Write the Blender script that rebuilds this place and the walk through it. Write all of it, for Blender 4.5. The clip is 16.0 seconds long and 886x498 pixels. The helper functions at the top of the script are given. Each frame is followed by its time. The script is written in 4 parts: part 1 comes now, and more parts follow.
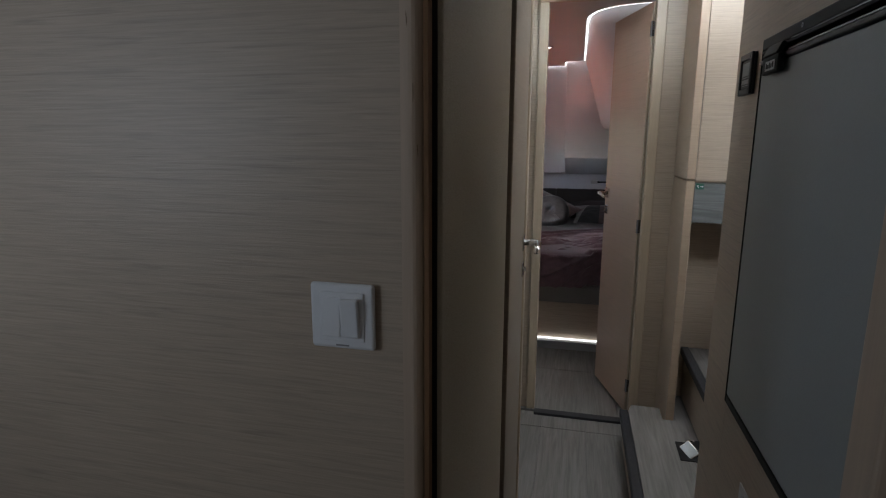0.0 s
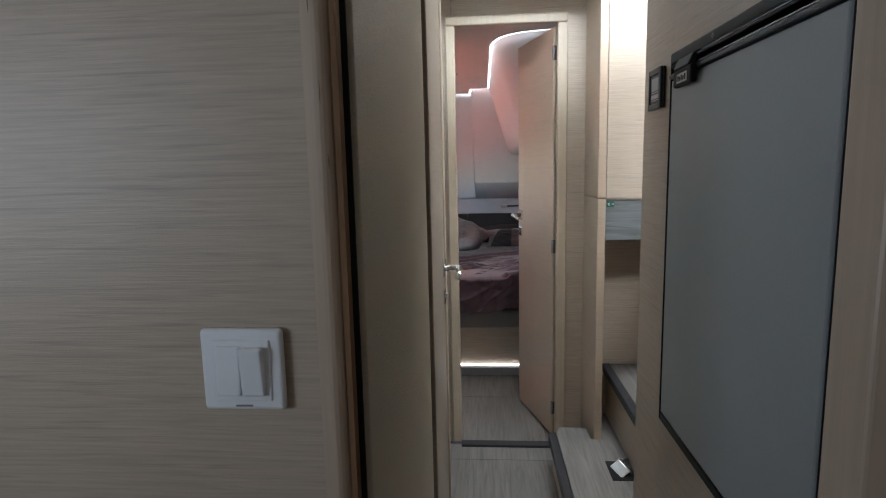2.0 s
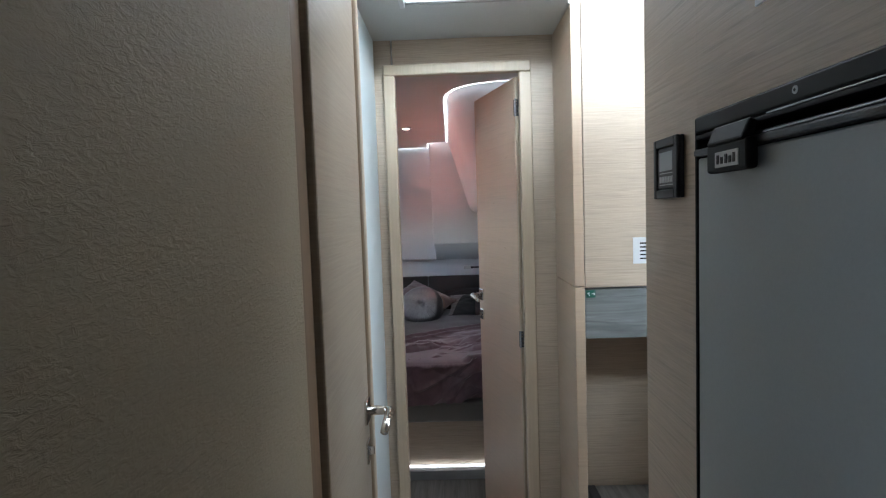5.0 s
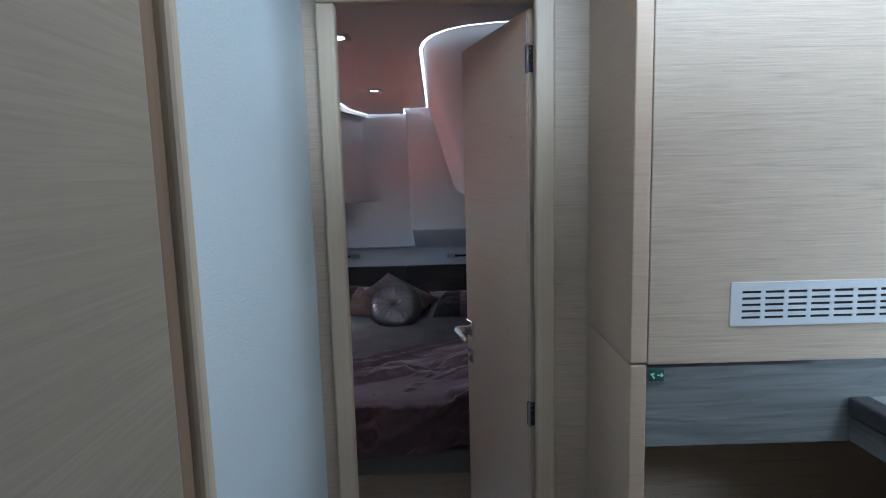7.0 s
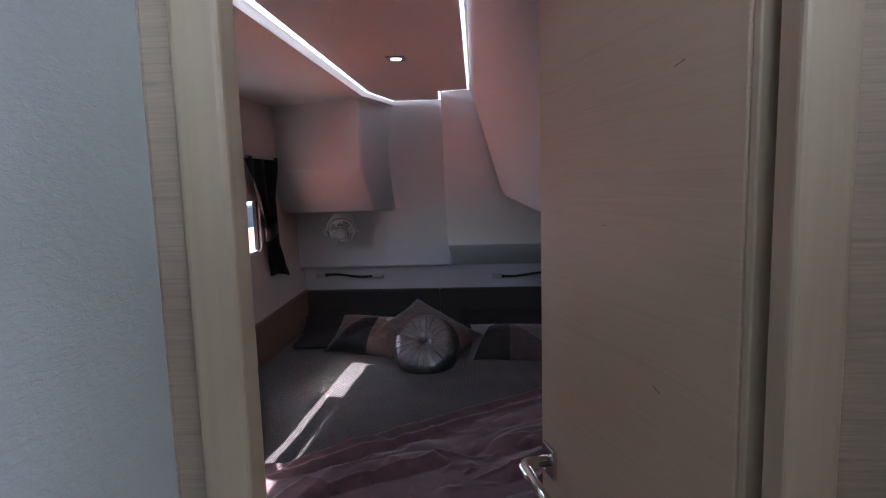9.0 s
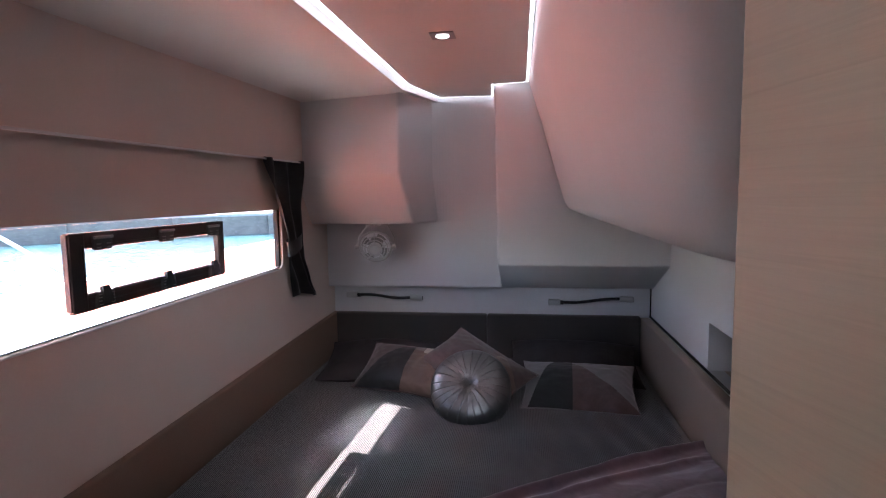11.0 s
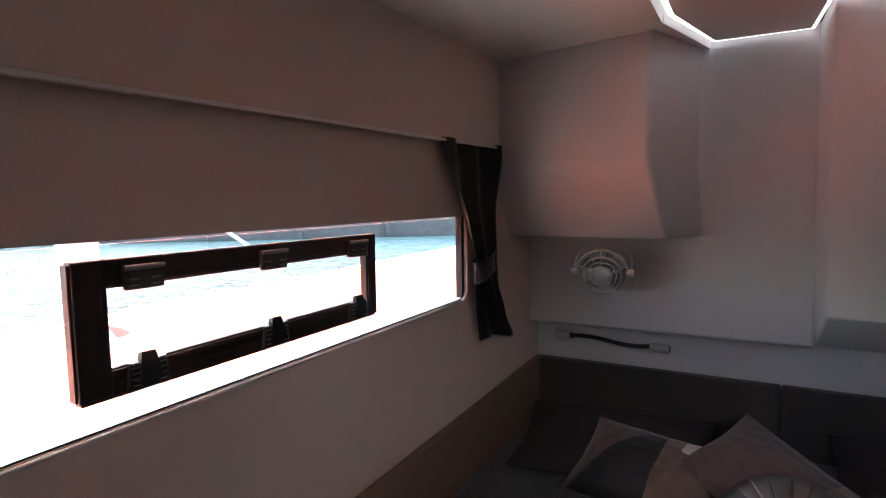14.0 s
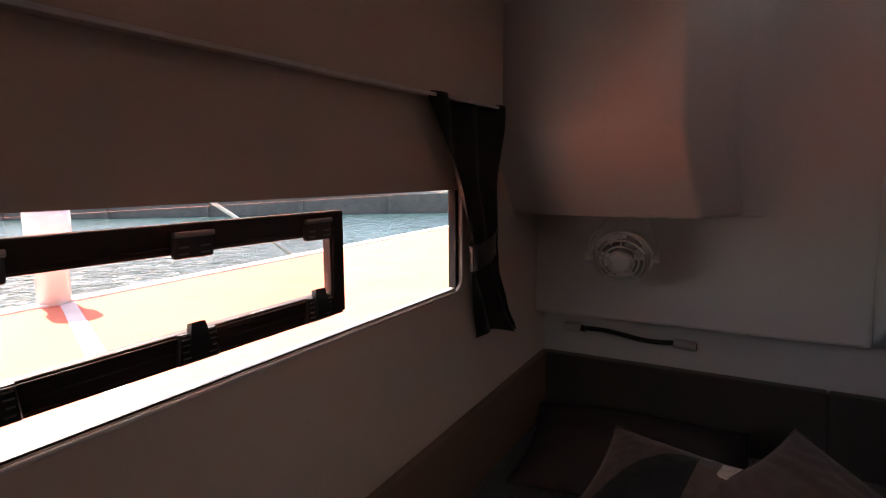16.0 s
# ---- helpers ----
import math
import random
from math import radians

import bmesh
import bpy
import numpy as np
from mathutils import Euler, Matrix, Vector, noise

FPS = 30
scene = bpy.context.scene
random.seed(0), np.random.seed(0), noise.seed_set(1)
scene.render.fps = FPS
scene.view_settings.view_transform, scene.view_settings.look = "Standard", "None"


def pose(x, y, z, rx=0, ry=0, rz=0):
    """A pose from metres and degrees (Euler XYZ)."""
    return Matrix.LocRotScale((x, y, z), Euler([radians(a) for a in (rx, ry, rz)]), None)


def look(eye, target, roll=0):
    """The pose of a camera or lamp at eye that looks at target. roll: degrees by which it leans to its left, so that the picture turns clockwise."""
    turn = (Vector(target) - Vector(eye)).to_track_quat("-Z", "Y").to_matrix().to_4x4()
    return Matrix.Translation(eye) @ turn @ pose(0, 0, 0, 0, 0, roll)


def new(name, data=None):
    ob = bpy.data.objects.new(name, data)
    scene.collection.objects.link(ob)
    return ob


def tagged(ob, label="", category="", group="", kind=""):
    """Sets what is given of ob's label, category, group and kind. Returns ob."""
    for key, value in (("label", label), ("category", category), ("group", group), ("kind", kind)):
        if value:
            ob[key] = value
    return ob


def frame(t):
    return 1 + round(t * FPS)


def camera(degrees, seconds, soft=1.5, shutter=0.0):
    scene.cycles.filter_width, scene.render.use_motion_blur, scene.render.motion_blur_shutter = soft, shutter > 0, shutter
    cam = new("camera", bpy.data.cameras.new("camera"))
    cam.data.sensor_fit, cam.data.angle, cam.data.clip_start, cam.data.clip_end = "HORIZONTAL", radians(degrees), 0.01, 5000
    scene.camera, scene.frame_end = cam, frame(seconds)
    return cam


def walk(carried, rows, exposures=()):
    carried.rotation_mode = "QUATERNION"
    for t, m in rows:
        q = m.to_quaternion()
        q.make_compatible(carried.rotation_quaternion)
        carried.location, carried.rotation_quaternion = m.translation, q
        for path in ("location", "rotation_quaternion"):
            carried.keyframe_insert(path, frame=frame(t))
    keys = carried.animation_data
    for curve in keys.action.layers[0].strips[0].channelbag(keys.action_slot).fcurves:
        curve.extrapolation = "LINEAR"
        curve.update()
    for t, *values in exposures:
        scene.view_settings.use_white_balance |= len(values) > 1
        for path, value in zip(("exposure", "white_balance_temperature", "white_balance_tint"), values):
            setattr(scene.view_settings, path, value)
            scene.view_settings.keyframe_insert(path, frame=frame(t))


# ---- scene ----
cam = camera(77.0, 16.0, soft=1.15)
METRES, EYE, TILT, LEAN, TURN = 4.2, 1.39, 0.0, 0.0, 13.4
ROWS = [
    (0.0, 0.0, 0.0, 0.0, 0.04, -11.17, -0.21),
    (0.5, 0.0012, -0.0032, -0.0026, -6.08, -9.86, 0.17),
    (1.0, -0.0095, 0.0015, -0.0015, -7.24, -8.95, 0.54),
    (1.5, -0.0075, 0.0118, 0.0006, -8.36, -8.26, 1.25),
    (2.0, -0.0022, 0.0254, -0.0054, -9.29, -8.26, 1.3),
    (2.5, 0.0021, 0.0325, 0.0057, -9.12, -7.86, 1.25),
    (3.0, 0.0096, 0.0515, 0.0215, -9.45, -5.75, 1.36),
    (3.5, 0.0132, 0.0721, 0.0259, -9.05, -4.35, 1.14),
    (4.0, 0.0189, 0.0836, 0.0284, -10.09, -3.61, 1.38),
    (4.5, 0.0271, 0.1028, 0.023, -11.12, -3.11, 1.3),
    (4.7, 0.0338, 0.1178, 0.0221, -11.75, -3.21, 1.63),
    (6.8, 0.0881, 0.3034, 0.0467, -14.91, -7.44, 1.27),
    (7.0, 0.0927, 0.3217, 0.0503, -14.16, -7.35, 1.46),
    (7.5, 0.1058, 0.3845, 0.0509, -13.85, -6.96, 1.46),
    (8.0, 0.108, 0.4191, 0.0497, -12.56, -7.01, 1.68),
    (8.5, 0.1194, 0.4695, 0.0467, -11.38, -6.85, 1.81),
    (9.0, 0.1376, 0.5258, 0.0459, -10.07, -6.78, 1.6),
    (9.2, 0.1385, 0.5405, 0.0465, -9.96, -7.05, 1.46),
    (11.3, 0.1548, 0.6746, 0.0449, -3.58, -5.44, 0.96),
    (11.5, 0.1577, 0.6991, 0.0475, -1.97, -5.31, 1.25),
    (12.0, 0.1522, 0.7182, 0.0427, 0.76, -4.98, 0.76),
    (12.5, 0.1487, 0.7543, 0.0439, 3.4, -4.49, 1.08),
    (13.0, 0.1396, 0.8156, 0.0374, 8.22, -4.17, 1.14),
    (13.5, 0.1345, 0.8323, 0.0377, 11.64, -4.71, 0.52),
    (14.0, 0.1225, 0.8605, 0.0436, 14.93, -5.27, 0.76),
    (14.5, 0.1175, 0.8922, 0.0412, 18.3, -5.74, 1.22),
    (15.0, 0.1223, 0.9113, 0.0403, 20.24, -6.27, 0.67),
    (15.5, 0.1171, 0.9231, 0.0391, 20.13, -7.37, -0.32),
    (16.0, 0.1123, 0.9311, 0.0391, 15.3, -7.61, 0.37),
]

EXPOSURES = [(0.0, 2.72, 6600, 15), (1.0, 3.15, 6500, 15), (2.0, 3.6, 6500, 14), (3.5, 3.58, 6300, 12), (4.7, 3.6, 6200, 11), (7.0, 2.62, 5480, 10), (8.0, 2.52, 5700, 17), (9.0, 2.45, 5950, 20), (11.5, 3.38, 6150, 18), (13.0, 3.05, 6200, 15), (14.5, 2.32, 6950, 17), (15.5, 1.78, 7700, 21), (16.0, 1.64, 7900, 23)]
walk(cam, [(t, pose(0, 0, EYE, TILT, LEAN, TURN) @ pose(METRES * x, METRES * y, METRES * z, 90 + pitch, roll, yaw)) for t, x, y, z, yaw, pitch, roll in ROWS], EXPOSURES)

# ---- light ----
SUN_DIR = Vector((1.0, -0.27, -1.13)).normalized()      # the way the sunlight travels
world = bpy.data.worlds.new("sky")
scene.world = world
world.use_nodes = True
wn = world.node_tree
sky = wn.nodes.new("ShaderNodeTexSky")
sky.sky_type = 'NISHITA'
sky.sun_disc = False
sky.ozone_density = 2.0
sky.sun_elevation = math.asin(-SUN_DIR.z)
sky.sun_rotation = math.atan2(-SUN_DIR.x, -SUN_DIR.y)
wn.links.new(sky.outputs[0], wn.nodes["Background"].inputs[0])
wn.nodes["Background"].inputs[1].default_value = 0.15
sun = new("sun", bpy.data.lights.new("sun", "SUN"))
sun.data.energy, sun.data.angle, sun.data.color = 5.0, radians(0.5), (1.0, 0.94, 0.86)
sun.matrix_world = look((-8, 9, 12), Vector((-8, 9, 12)) + SUN_DIR)


def window_light(name, eye, target, w, h, watts, color):
    d = bpy.data.lights.new(name, "AREA")
    d.shape, d.size, d.size_y, d.energy, d.color = "RECTANGLE", w, h, watts, color
    ob = new(name, d)
    ob.matrix_world = look(eye, target)
    return ob


# daylight in the saloon's side and aft windows and in the hull window of the aft cabin
window_light("saloon_side_window_light", (2.55, 2.12, 2.0), (0, 2.22, 1.5), 0.6, 1.2, 1.85, (0.60, 0.83, 1.0))
window_light("saloon_aft_window_light", (0.9, 0.33, 2.75), (0.9, 2.4, 2.2), 2.2, 0.6, 17.5, (0.78, 0.92, 1.0))
window_light("saloon_hatch_light", (0.5, 2.0, 3.08), (0.5, 2.0, 0), 0.7, 0.6, 3.0, (0.86, 0.94, 1.0))
window_light("aft_window_light", (-1.34, -0.22, 1.42), (0.4, 1.0, 1.5), 0.6, 0.26, 0.82, (0.72, 0.86, 1.0))
# added fill towards the fridge wall; no hatch stands behind it
window_light("aft_fill_light", (-0.9, -1.2, 2.08), (0.4, 1.1, 1.55), 0.45, 0.45, 0.10, (0.86, 0.94, 1.0))

# ---- materials ----


def material(name, color, rough=0.5, metal=0.0, grain=None, amount=0.2, stain=0.12, bump=0.0, bump_scale=200.0, spec=0.5,
             emit=0.0, sheen=0.0, per_object=0.0, detail=4.0, coat=0.0, warp=0.6, streak=0.0):
    """A node material: base colour varied by fine grain (grain: scale along x, y, z) and by broad stains, with fine relief."""
    m = bpy.data.materials.new(name)
    m.use_nodes = True
    nt = m.node_tree
    p = nt.nodes["Principled BSDF"]
    p.inputs["Roughness"].default_value = rough
    p.inputs["Metallic"].default_value = metal
    p.inputs["Specular IOR Level"].default_value = spec
    p.inputs["Sheen Weight"].default_value = sheen
    p.inputs["Coat Weight"].default_value = coat
    p.inputs["Coat Roughness"].default_value = 0.15
    if emit:
        p.inputs["Base Color"].default_value = (*color, 1)
        p.inputs["Emission Color"].default_value = (*color, 1)
        p.inputs["Emission Strength"].default_value = emit
        return m
    co = nt.nodes.new("ShaderNodeTexCoord")
    geo = nt.nodes.new("ShaderNodeNewGeometry")
    mp = nt.nodes.new("ShaderNodeMapping")
    mp.inputs["Scale"].default_value = grain or (60, 60, 60)
    nt.links.new(geo.outputs["Position"], mp.inputs[0])
    fine = nt.nodes.new("ShaderNodeTexNoise")
    fine.inputs["Scale"].default_value = 1.0
    fine.inputs["Detail"].default_value = detail
    fine.inputs["Roughness"].default_value = 0.65
    fine.inputs["Distortion"].default_value = warp if grain else 0.0
    nt.links.new(mp.outputs[0], fine.inputs[0])
    broad = nt.nodes.new("ShaderNodeTexNoise")
    broad.inputs["Scale"].default_value = 2.3
    broad.inputs["Detail"].default_value = 3.0
    nt.links.new(geo.outputs["Position"], broad.inputs[0])
    mix = nt.nodes.new("ShaderNodeMapRange")
    mix.inputs[1].default_value, mix.inputs[2].default_value = 0.3, 0.7
    mix.inputs[3].default_value, mix.inputs[4].default_value = 1 - amount, 1 + amount
    nt.links.new(fine.outputs[0], mix.inputs[0])
    mix2 = nt.nodes.new("ShaderNodeMapRange")
    mix2.inputs[1].default_value, mix2.inputs[2].default_value = 0.3, 0.7
    mix2.inputs[3].default_value, mix2.inputs[4].default_value = 1 - stain, 1 + stain
    nt.links.new(broad.outputs[0], mix2.inputs[0])
    mul = nt.nodes.new("ShaderNodeMath")
    mul.operation = "MULTIPLY"
    nt.links.new(mix.outputs[0], mul.inputs[0])
    nt.links.new(mix2.outputs[0], mul.inputs[1])
    last = mul
    if streak:
        # sparse darker streaks along the grain, in patches
        mp2 = nt.nodes.new("ShaderNodeMapping")
        mp2.inputs["Scale"].default_value = [v * 0.42 for v in grain]
        nt.links.new(geo.outputs["Position"], mp2.inputs[0])
        rare = nt.nodes.new("ShaderNodeTexNoise")
        rare.inputs["Scale"].default_value = 1.0
        rare.inputs["Detail"].default_value = 3.0
        rare.inputs["Distortion"].default_value = 1.4
        nt.links.new(mp2.outputs[0], rare.inputs[0])
        mr3 = nt.nodes.new("ShaderNodeMapRange")
        mr3.inputs[1].default_value, mr3.inputs[2].default_value = 0.55, 0.74
        mr3.inputs[3].default_value, mr3.inputs[4].default_value = 1.0, 1 - streak
        nt.links.new(rare.outputs[0], mr3.inputs[0])
        last = nt.nodes.new("ShaderNodeMath")
        last.operation = "MULTIPLY"
        nt.links.new(mul.outputs[0], last.inputs[0])
        nt.links.new(mr3.outputs[0], last.inputs[1])
        mul = last
    if per_object:
        info = nt.nodes.new("ShaderNodeObjectInfo")
        mr = nt.nodes.new("ShaderNodeMapRange")
        mr.inputs[3].default_value, mr.inputs[4].default_value = 1 - per_object, 1 + per_object
        nt.links.new(info.outputs["Random"], mr.inputs[0])
        last = nt.nodes.new("ShaderNodeMath")
        last.operation = "MULTIPLY"
        nt.links.new(mul.outputs[0], last.inputs[0])
        nt.links.new(mr.outputs[0], last.inputs[1])
    sc = nt.nodes.new("ShaderNodeVectorMath")
    sc.operation = "SCALE"
    sc.inputs[0].default_value = color
    nt.links.new(last.outputs[0], sc.inputs["Scale"])
    nt.links.new(sc.outputs[0], p.inputs["Base Color"])
    rr = nt.nodes.new("ShaderNodeMapRange")
    rr.inputs[3].default_value, rr.inputs[4].default_value = max(0.02, rough - 0.08), min(1, rough + 0.08)
    nt.links.new(broad.outputs[0], rr.inputs[0])
    nt.links.new(rr.outputs[0], p.inputs["Roughness"])
    if bump:
        b = nt.nodes.new("ShaderNodeBump")
        b.inputs["Strength"].default_value = bump
        b.inputs["Distance"].default_value = 0.002
        if bump_scale:
            tex = nt.nodes.new("ShaderNodeTexNoise")
            tex.inputs["Scale"].default_value = bump_scale
            tex.inputs["Detail"].default_value = 2.0
            nt.links.new(geo.outputs["Position"], tex.inputs[0])
            nt.links.new(tex.outputs[0], b.inputs["Height"])
        else:
            nt.links.new(fine.outputs[0], b.inputs["Height"])
        nt.links.new(b.outputs[0], p.inputs["Normal"])
    return m


def glass(name, color=(1, 1, 1), rough=0.0):
    m = bpy.data.materials.new(name)
    m.use_nodes = True
    p = m.node_tree.nodes["Principled BSDF"]
    p.inputs["Base Color"].default_value = (*color, 1)
    p.inputs["Transmission Weight"].default_value = 1.0
    p.inputs["Roughness"].default_value = rough
    p.inputs["IOR"].default_value = 1.05
    return m


def ribbed(name, color, step):
    """Cloth woven in fine ribs that run along y."""
    m = material(name, color, 0.75, grain=(90, 90, 90), amount=0.12, stain=0.1, sheen=0.3)
    nt = m.node_tree
    geo = nt.nodes.new("ShaderNodeNewGeometry")
    w = nt.nodes.new("ShaderNodeTexWave")
    w.bands_direction = "X"
    w.inputs["Scale"].default_value = math.tau / 20 / step
    w.inputs["Distortion"].default_value = 0.25
    nt.links.new(geo.outputs["Position"], w.inputs[0])
    b = nt.nodes.new("ShaderNodeBump")
    b.inputs["Strength"].default_value = 0.9
    b.inputs["Distance"].default_value = 0.003
    nt.links.new(w.outputs["Fac"], b.inputs["Height"])
    nt.links.new(b.outputs[0], nt.nodes["Principled BSDF"].inputs["Normal"])
    return m


VENEER = material("oak_veneer", (0.46, 0.37, 0.285), 0.45, grain=(9, 9, 300), amount=0.14, stain=0.06, bump=0.25, bump_scale=0, detail=6, streak=0.19)
DOOR_WOOD = material("door_veneer", (0.475, 0.36, 0.262), 0.45, grain=(6, 6, 220), amount=0.06, stain=0.06, bump=0.15, bump_scale=0, detail=6, streak=0.08)
TRIM_WOOD = material("solid_oak_trim", (0.48, 0.385, 0.28), 0.42, grain=(70, 70, 2.0), amount=0.06, stain=0.08, bump=0.15, bump_scale=0)
DARK_TRIM = material("dark_oak_edge", (0.20, 0.13, 0.08), 0.5, grain=(70, 70, 2.0), amount=0.12, stain=0.1)
# door veneer darkened, the side leaf's weaker light put into its colour
SIDE_DOOR_SHADED = material("shaded_door_veneer", (0.29, 0.235, 0.178), 0.45, grain=(5, 5, 200), amount=0.12, stain=0.08, bump=0.15, bump_scale=0, detail=6)
CABIN_DOOR = material("warm_door_veneer", (0.53, 0.395, 0.29), 0.45, grain=(6, 6, 220), amount=0.05, stain=0.06, bump=0.15, bump_scale=0, detail=6, streak=0.08)
VINYL = material("beige_vinyl", (0.39, 0.335, 0.25), 0.6, grain=(105, 105, 215), amount=0.035, stain=0.04, bump=0.8, bump_scale=0)
WHITE_VINYL = material("white_vinyl", (0.605, 0.66, 0.665), 0.6, grain=(105, 105, 215), amount=0.025, stain=0.03, bump=0.5, bump_scale=0)
WHITE_PANEL = material("white_lining", (0.63, 0.625, 0.64), 0.55, grain=(160, 160, 160), amount=0.02, stain=0.03, bump=0.15, bump_scale=350)
LINING = material("beige_hull_lining", (0.62, 0.52, 0.465), 0.6, grain=(160, 160, 160), amount=0.02, stain=0.03, bump=0.15, bump_scale=350)
SHELL = material("white_gelcoat", (0.66, 0.65, 0.65), 0.35, grain=(60, 60, 60), amount=0.02, stain=0.03)
CEIL = material("headliner", (0.58, 0.57, 0.55), 0.7, grain=(140, 140, 140), amount=0.03, stain=0.03, bump=0.2, bump_scale=300)
SOFFIT = material("soffit_vinyl", (0.72, 0.70, 0.68), 0.65, grain=(140, 140, 140), amount=0.02, stain=0.03, bump=0.2, bump_scale=300)
GREYWOOD = material("grey_oak_laminate", (0.17, 0.18, 0.18), 0.45, grain=(2.6, 2.6, 38), amount=0.34, stain=0.12, bump=0.2, bump_scale=0, detail=6, warp=1.6, streak=0.25)
FLOOR_WOOD = material("grey_floor_laminate", (0.205, 0.193, 0.178), 0.42, grain=(60, 3.5, 60), amount=0.30, stain=0.12, bump=0.15, bump_scale=0, detail=6, per_object=0.06)
NOSING = material("black_rubber_nosing", (0.03, 0.03, 0.033), 0.55, grain=(50, 50, 50), amount=0.2, stain=0.1, bump=0.3, bump_scale=400)
BLACK = material("black_plastic", (0.012, 0.012, 0.013), 0.35, grain=(80, 80, 80), amount=0.15)
FRIDGE_BLACK = material("matt_black_plastic", (0.006, 0.006, 0.0065), 0.55, grain=(80, 80, 80), amount=0.15, spec=0.25)
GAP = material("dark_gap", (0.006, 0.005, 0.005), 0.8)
FRIDGE_GREY = material("grey_fridge_panel", (0.32, 0.35, 0.36), 0.42, grain=(200, 200, 200), amount=0.03, stain=0.05, bump=0.05, bump_scale=500)
GREY_METAL = material("grey_aluminium", (0.30, 0.30, 0.31), 0.35, metal=0.8, grain=(10, 10, 300), amount=0.06)
VENT_METAL = material("anodised_vent", (0.62, 0.64, 0.66), 0.4, metal=0.35, grain=(6, 6, 300), amount=0.04)
DARK_RAIL = material("dark_metal_rail", (0.055, 0.055, 0.058), 0.4, metal=0.6, grain=(10, 10, 300), amount=0.06)
PLINTH = material("brushed_aluminium_plinth", (0.42, 0.43, 0.44), 0.4, metal=0.4, grain=(4, 80, 200), amount=0.06)
# oak darkened to carry the shade on the corner post's side
POST_SHADE = material("shaded_post_side", (0.19, 0.105, 0.055), 0.7, spec=0.2, grain=(70, 70, 2.0), amount=0.15, stain=0.1)
POST = material("pale_oak_post", (0.52, 0.405, 0.31), 0.42, grain=(60, 60, 2.0), amount=0.07, stain=0.08, bump=0.15, bump_scale=0)
CHROME = material("polished_chrome", (0.75, 0.74, 0.72), 0.12, metal=1.0, grain=(30, 30, 30), amount=0.03)
SWITCH = material("white_switch_plastic", (0.78, 0.79, 0.80), 0.3, grain=(60, 60, 60), amount=0.01, stain=0.02)
FRIDGE_TXT = material("printed_white", (0.5, 0.5, 0.5), 0.5)
LED = material("led_strip", (0.92, 0.96, 1.0), emit=0.68)
LED_FLOOR = material("led_floor_strip", (0.93, 0.97, 1.0), emit=0.5)
SPOT = material("spot_lens", (1.0, 0.98, 0.95), emit=0.9)
PAD = material("grey_headboard_fabric", (0.047, 0.038, 0.035), 0.8, grain=(300, 300, 300), amount=0.12, stain=0.06, bump=0.3, bump_scale=600, sheen=0.2)
BROWN_PAD = material("brown_leatherette", (0.21, 0.135, 0.097), 0.55, grain=(200, 200, 200), amount=0.05, stain=0.05, bump=0.3, bump_scale=350)
SIDE_PAD = material("taupe_leatherette", (0.27, 0.205, 0.17), 0.55, grain=(200, 200, 200), amount=0.05, stain=0.05, bump=0.3, bump_scale=350)
BED_FRAME = material("grey_bed_upholstery", (0.20, 0.19, 0.18), 0.7, grain=(200, 200, 200), amount=0.06, stain=0.06, bump=0.3, bump_scale=500)
SHEET = ribbed("ribbed_mauve_cover", (0.041, 0.033, 0.036), 0.0065)
THROW = material("plum_velvet", (0.125, 0.066, 0.082), 0.50, grain=(14, 14, 14), amount=0.30, stain=0.22, sheen=0.5, bump=0.3, bump_scale=60)
MAUVE = material("mauve_velvet", (0.092, 0.057, 0.055), 0.7, grain=(18, 18, 18), amount=0.28, stain=0.15, sheen=0.35)
BROWNV = material("brown_velvet", (0.135, 0.083, 0.063), 0.65, grain=(15, 15, 15), amount=0.25, stain=0.15, sheen=0.5)
GREYV = material("pale_grey_satin", (0.18, 0.167, 0.173), 0.5, grain=(15, 15, 15), amount=0.12, stain=0.1, sheen=0.3)
BLACKV = material("black_velvet", (0.008, 0.008, 0.010), 0.6, grain=(12, 12, 12), amount=0.5, stain=0.3, sheen=0.12)
CREAM = material("cream_cloth", (0.62, 0.57, 0.5), 0.7)
SILVER = material("silver_satin", (0.19, 0.192, 0.196), 0.34, metal=0.95, grain=(40, 40, 40), amount=0.1, stain=0.08, bump=0.2, bump_scale=80)
DARK_PILLOW = material("plum_pillowcase", (0.028, 0.020, 0.022), 0.75, grain=(40, 40, 40), amount=0.12, stain=0.12)
CURTAIN = material("charcoal_curtain", (0.027, 0.023, 0.023), 0.5, grain=(60, 60, 60), amount=0.2, stain=0.15, sheen=0.2)
LATCH = material("ribbed_black_plastic", (0.045, 0.042, 0.041), 0.38, grain=(80, 80, 80), amount=0.15)
# lighter grey paints the highlights on the latch and hinge ribs
RIB_HIGHLIGHT = material("latch_rib_highlight", (0.20, 0.19, 0.185), 0.45, grain=(80, 80, 80), amount=0.15)
# reddish deck light on the port frame's edges, as a dark red colour
RED_GLOW = material("red_glow_edge", (0.035, 0.007, 0.005), 0.5, grain=(60, 60, 60), amount=0.15)
PORT_FRAME = material("black_port_frame", (0.024, 0.012, 0.010), 0.4, grain=(60, 60, 60), amount=0.15)
FAN_GREY = material("grey_fan_blade", (0.26, 0.25, 0.25), 0.5, grain=(60, 60, 60), amount=0.03)
FAN_WHITE = material("white_fan_plastic", (0.48, 0.47, 0.465), 0.4, grain=(60, 60, 60), amount=0.02)
PONTOON = material("orange_deck", (0.94, 0.245, 0.143), 0.75, grain=(20, 20, 20), amount=0.1, stain=0.12, bump=0.3, bump_scale=120)
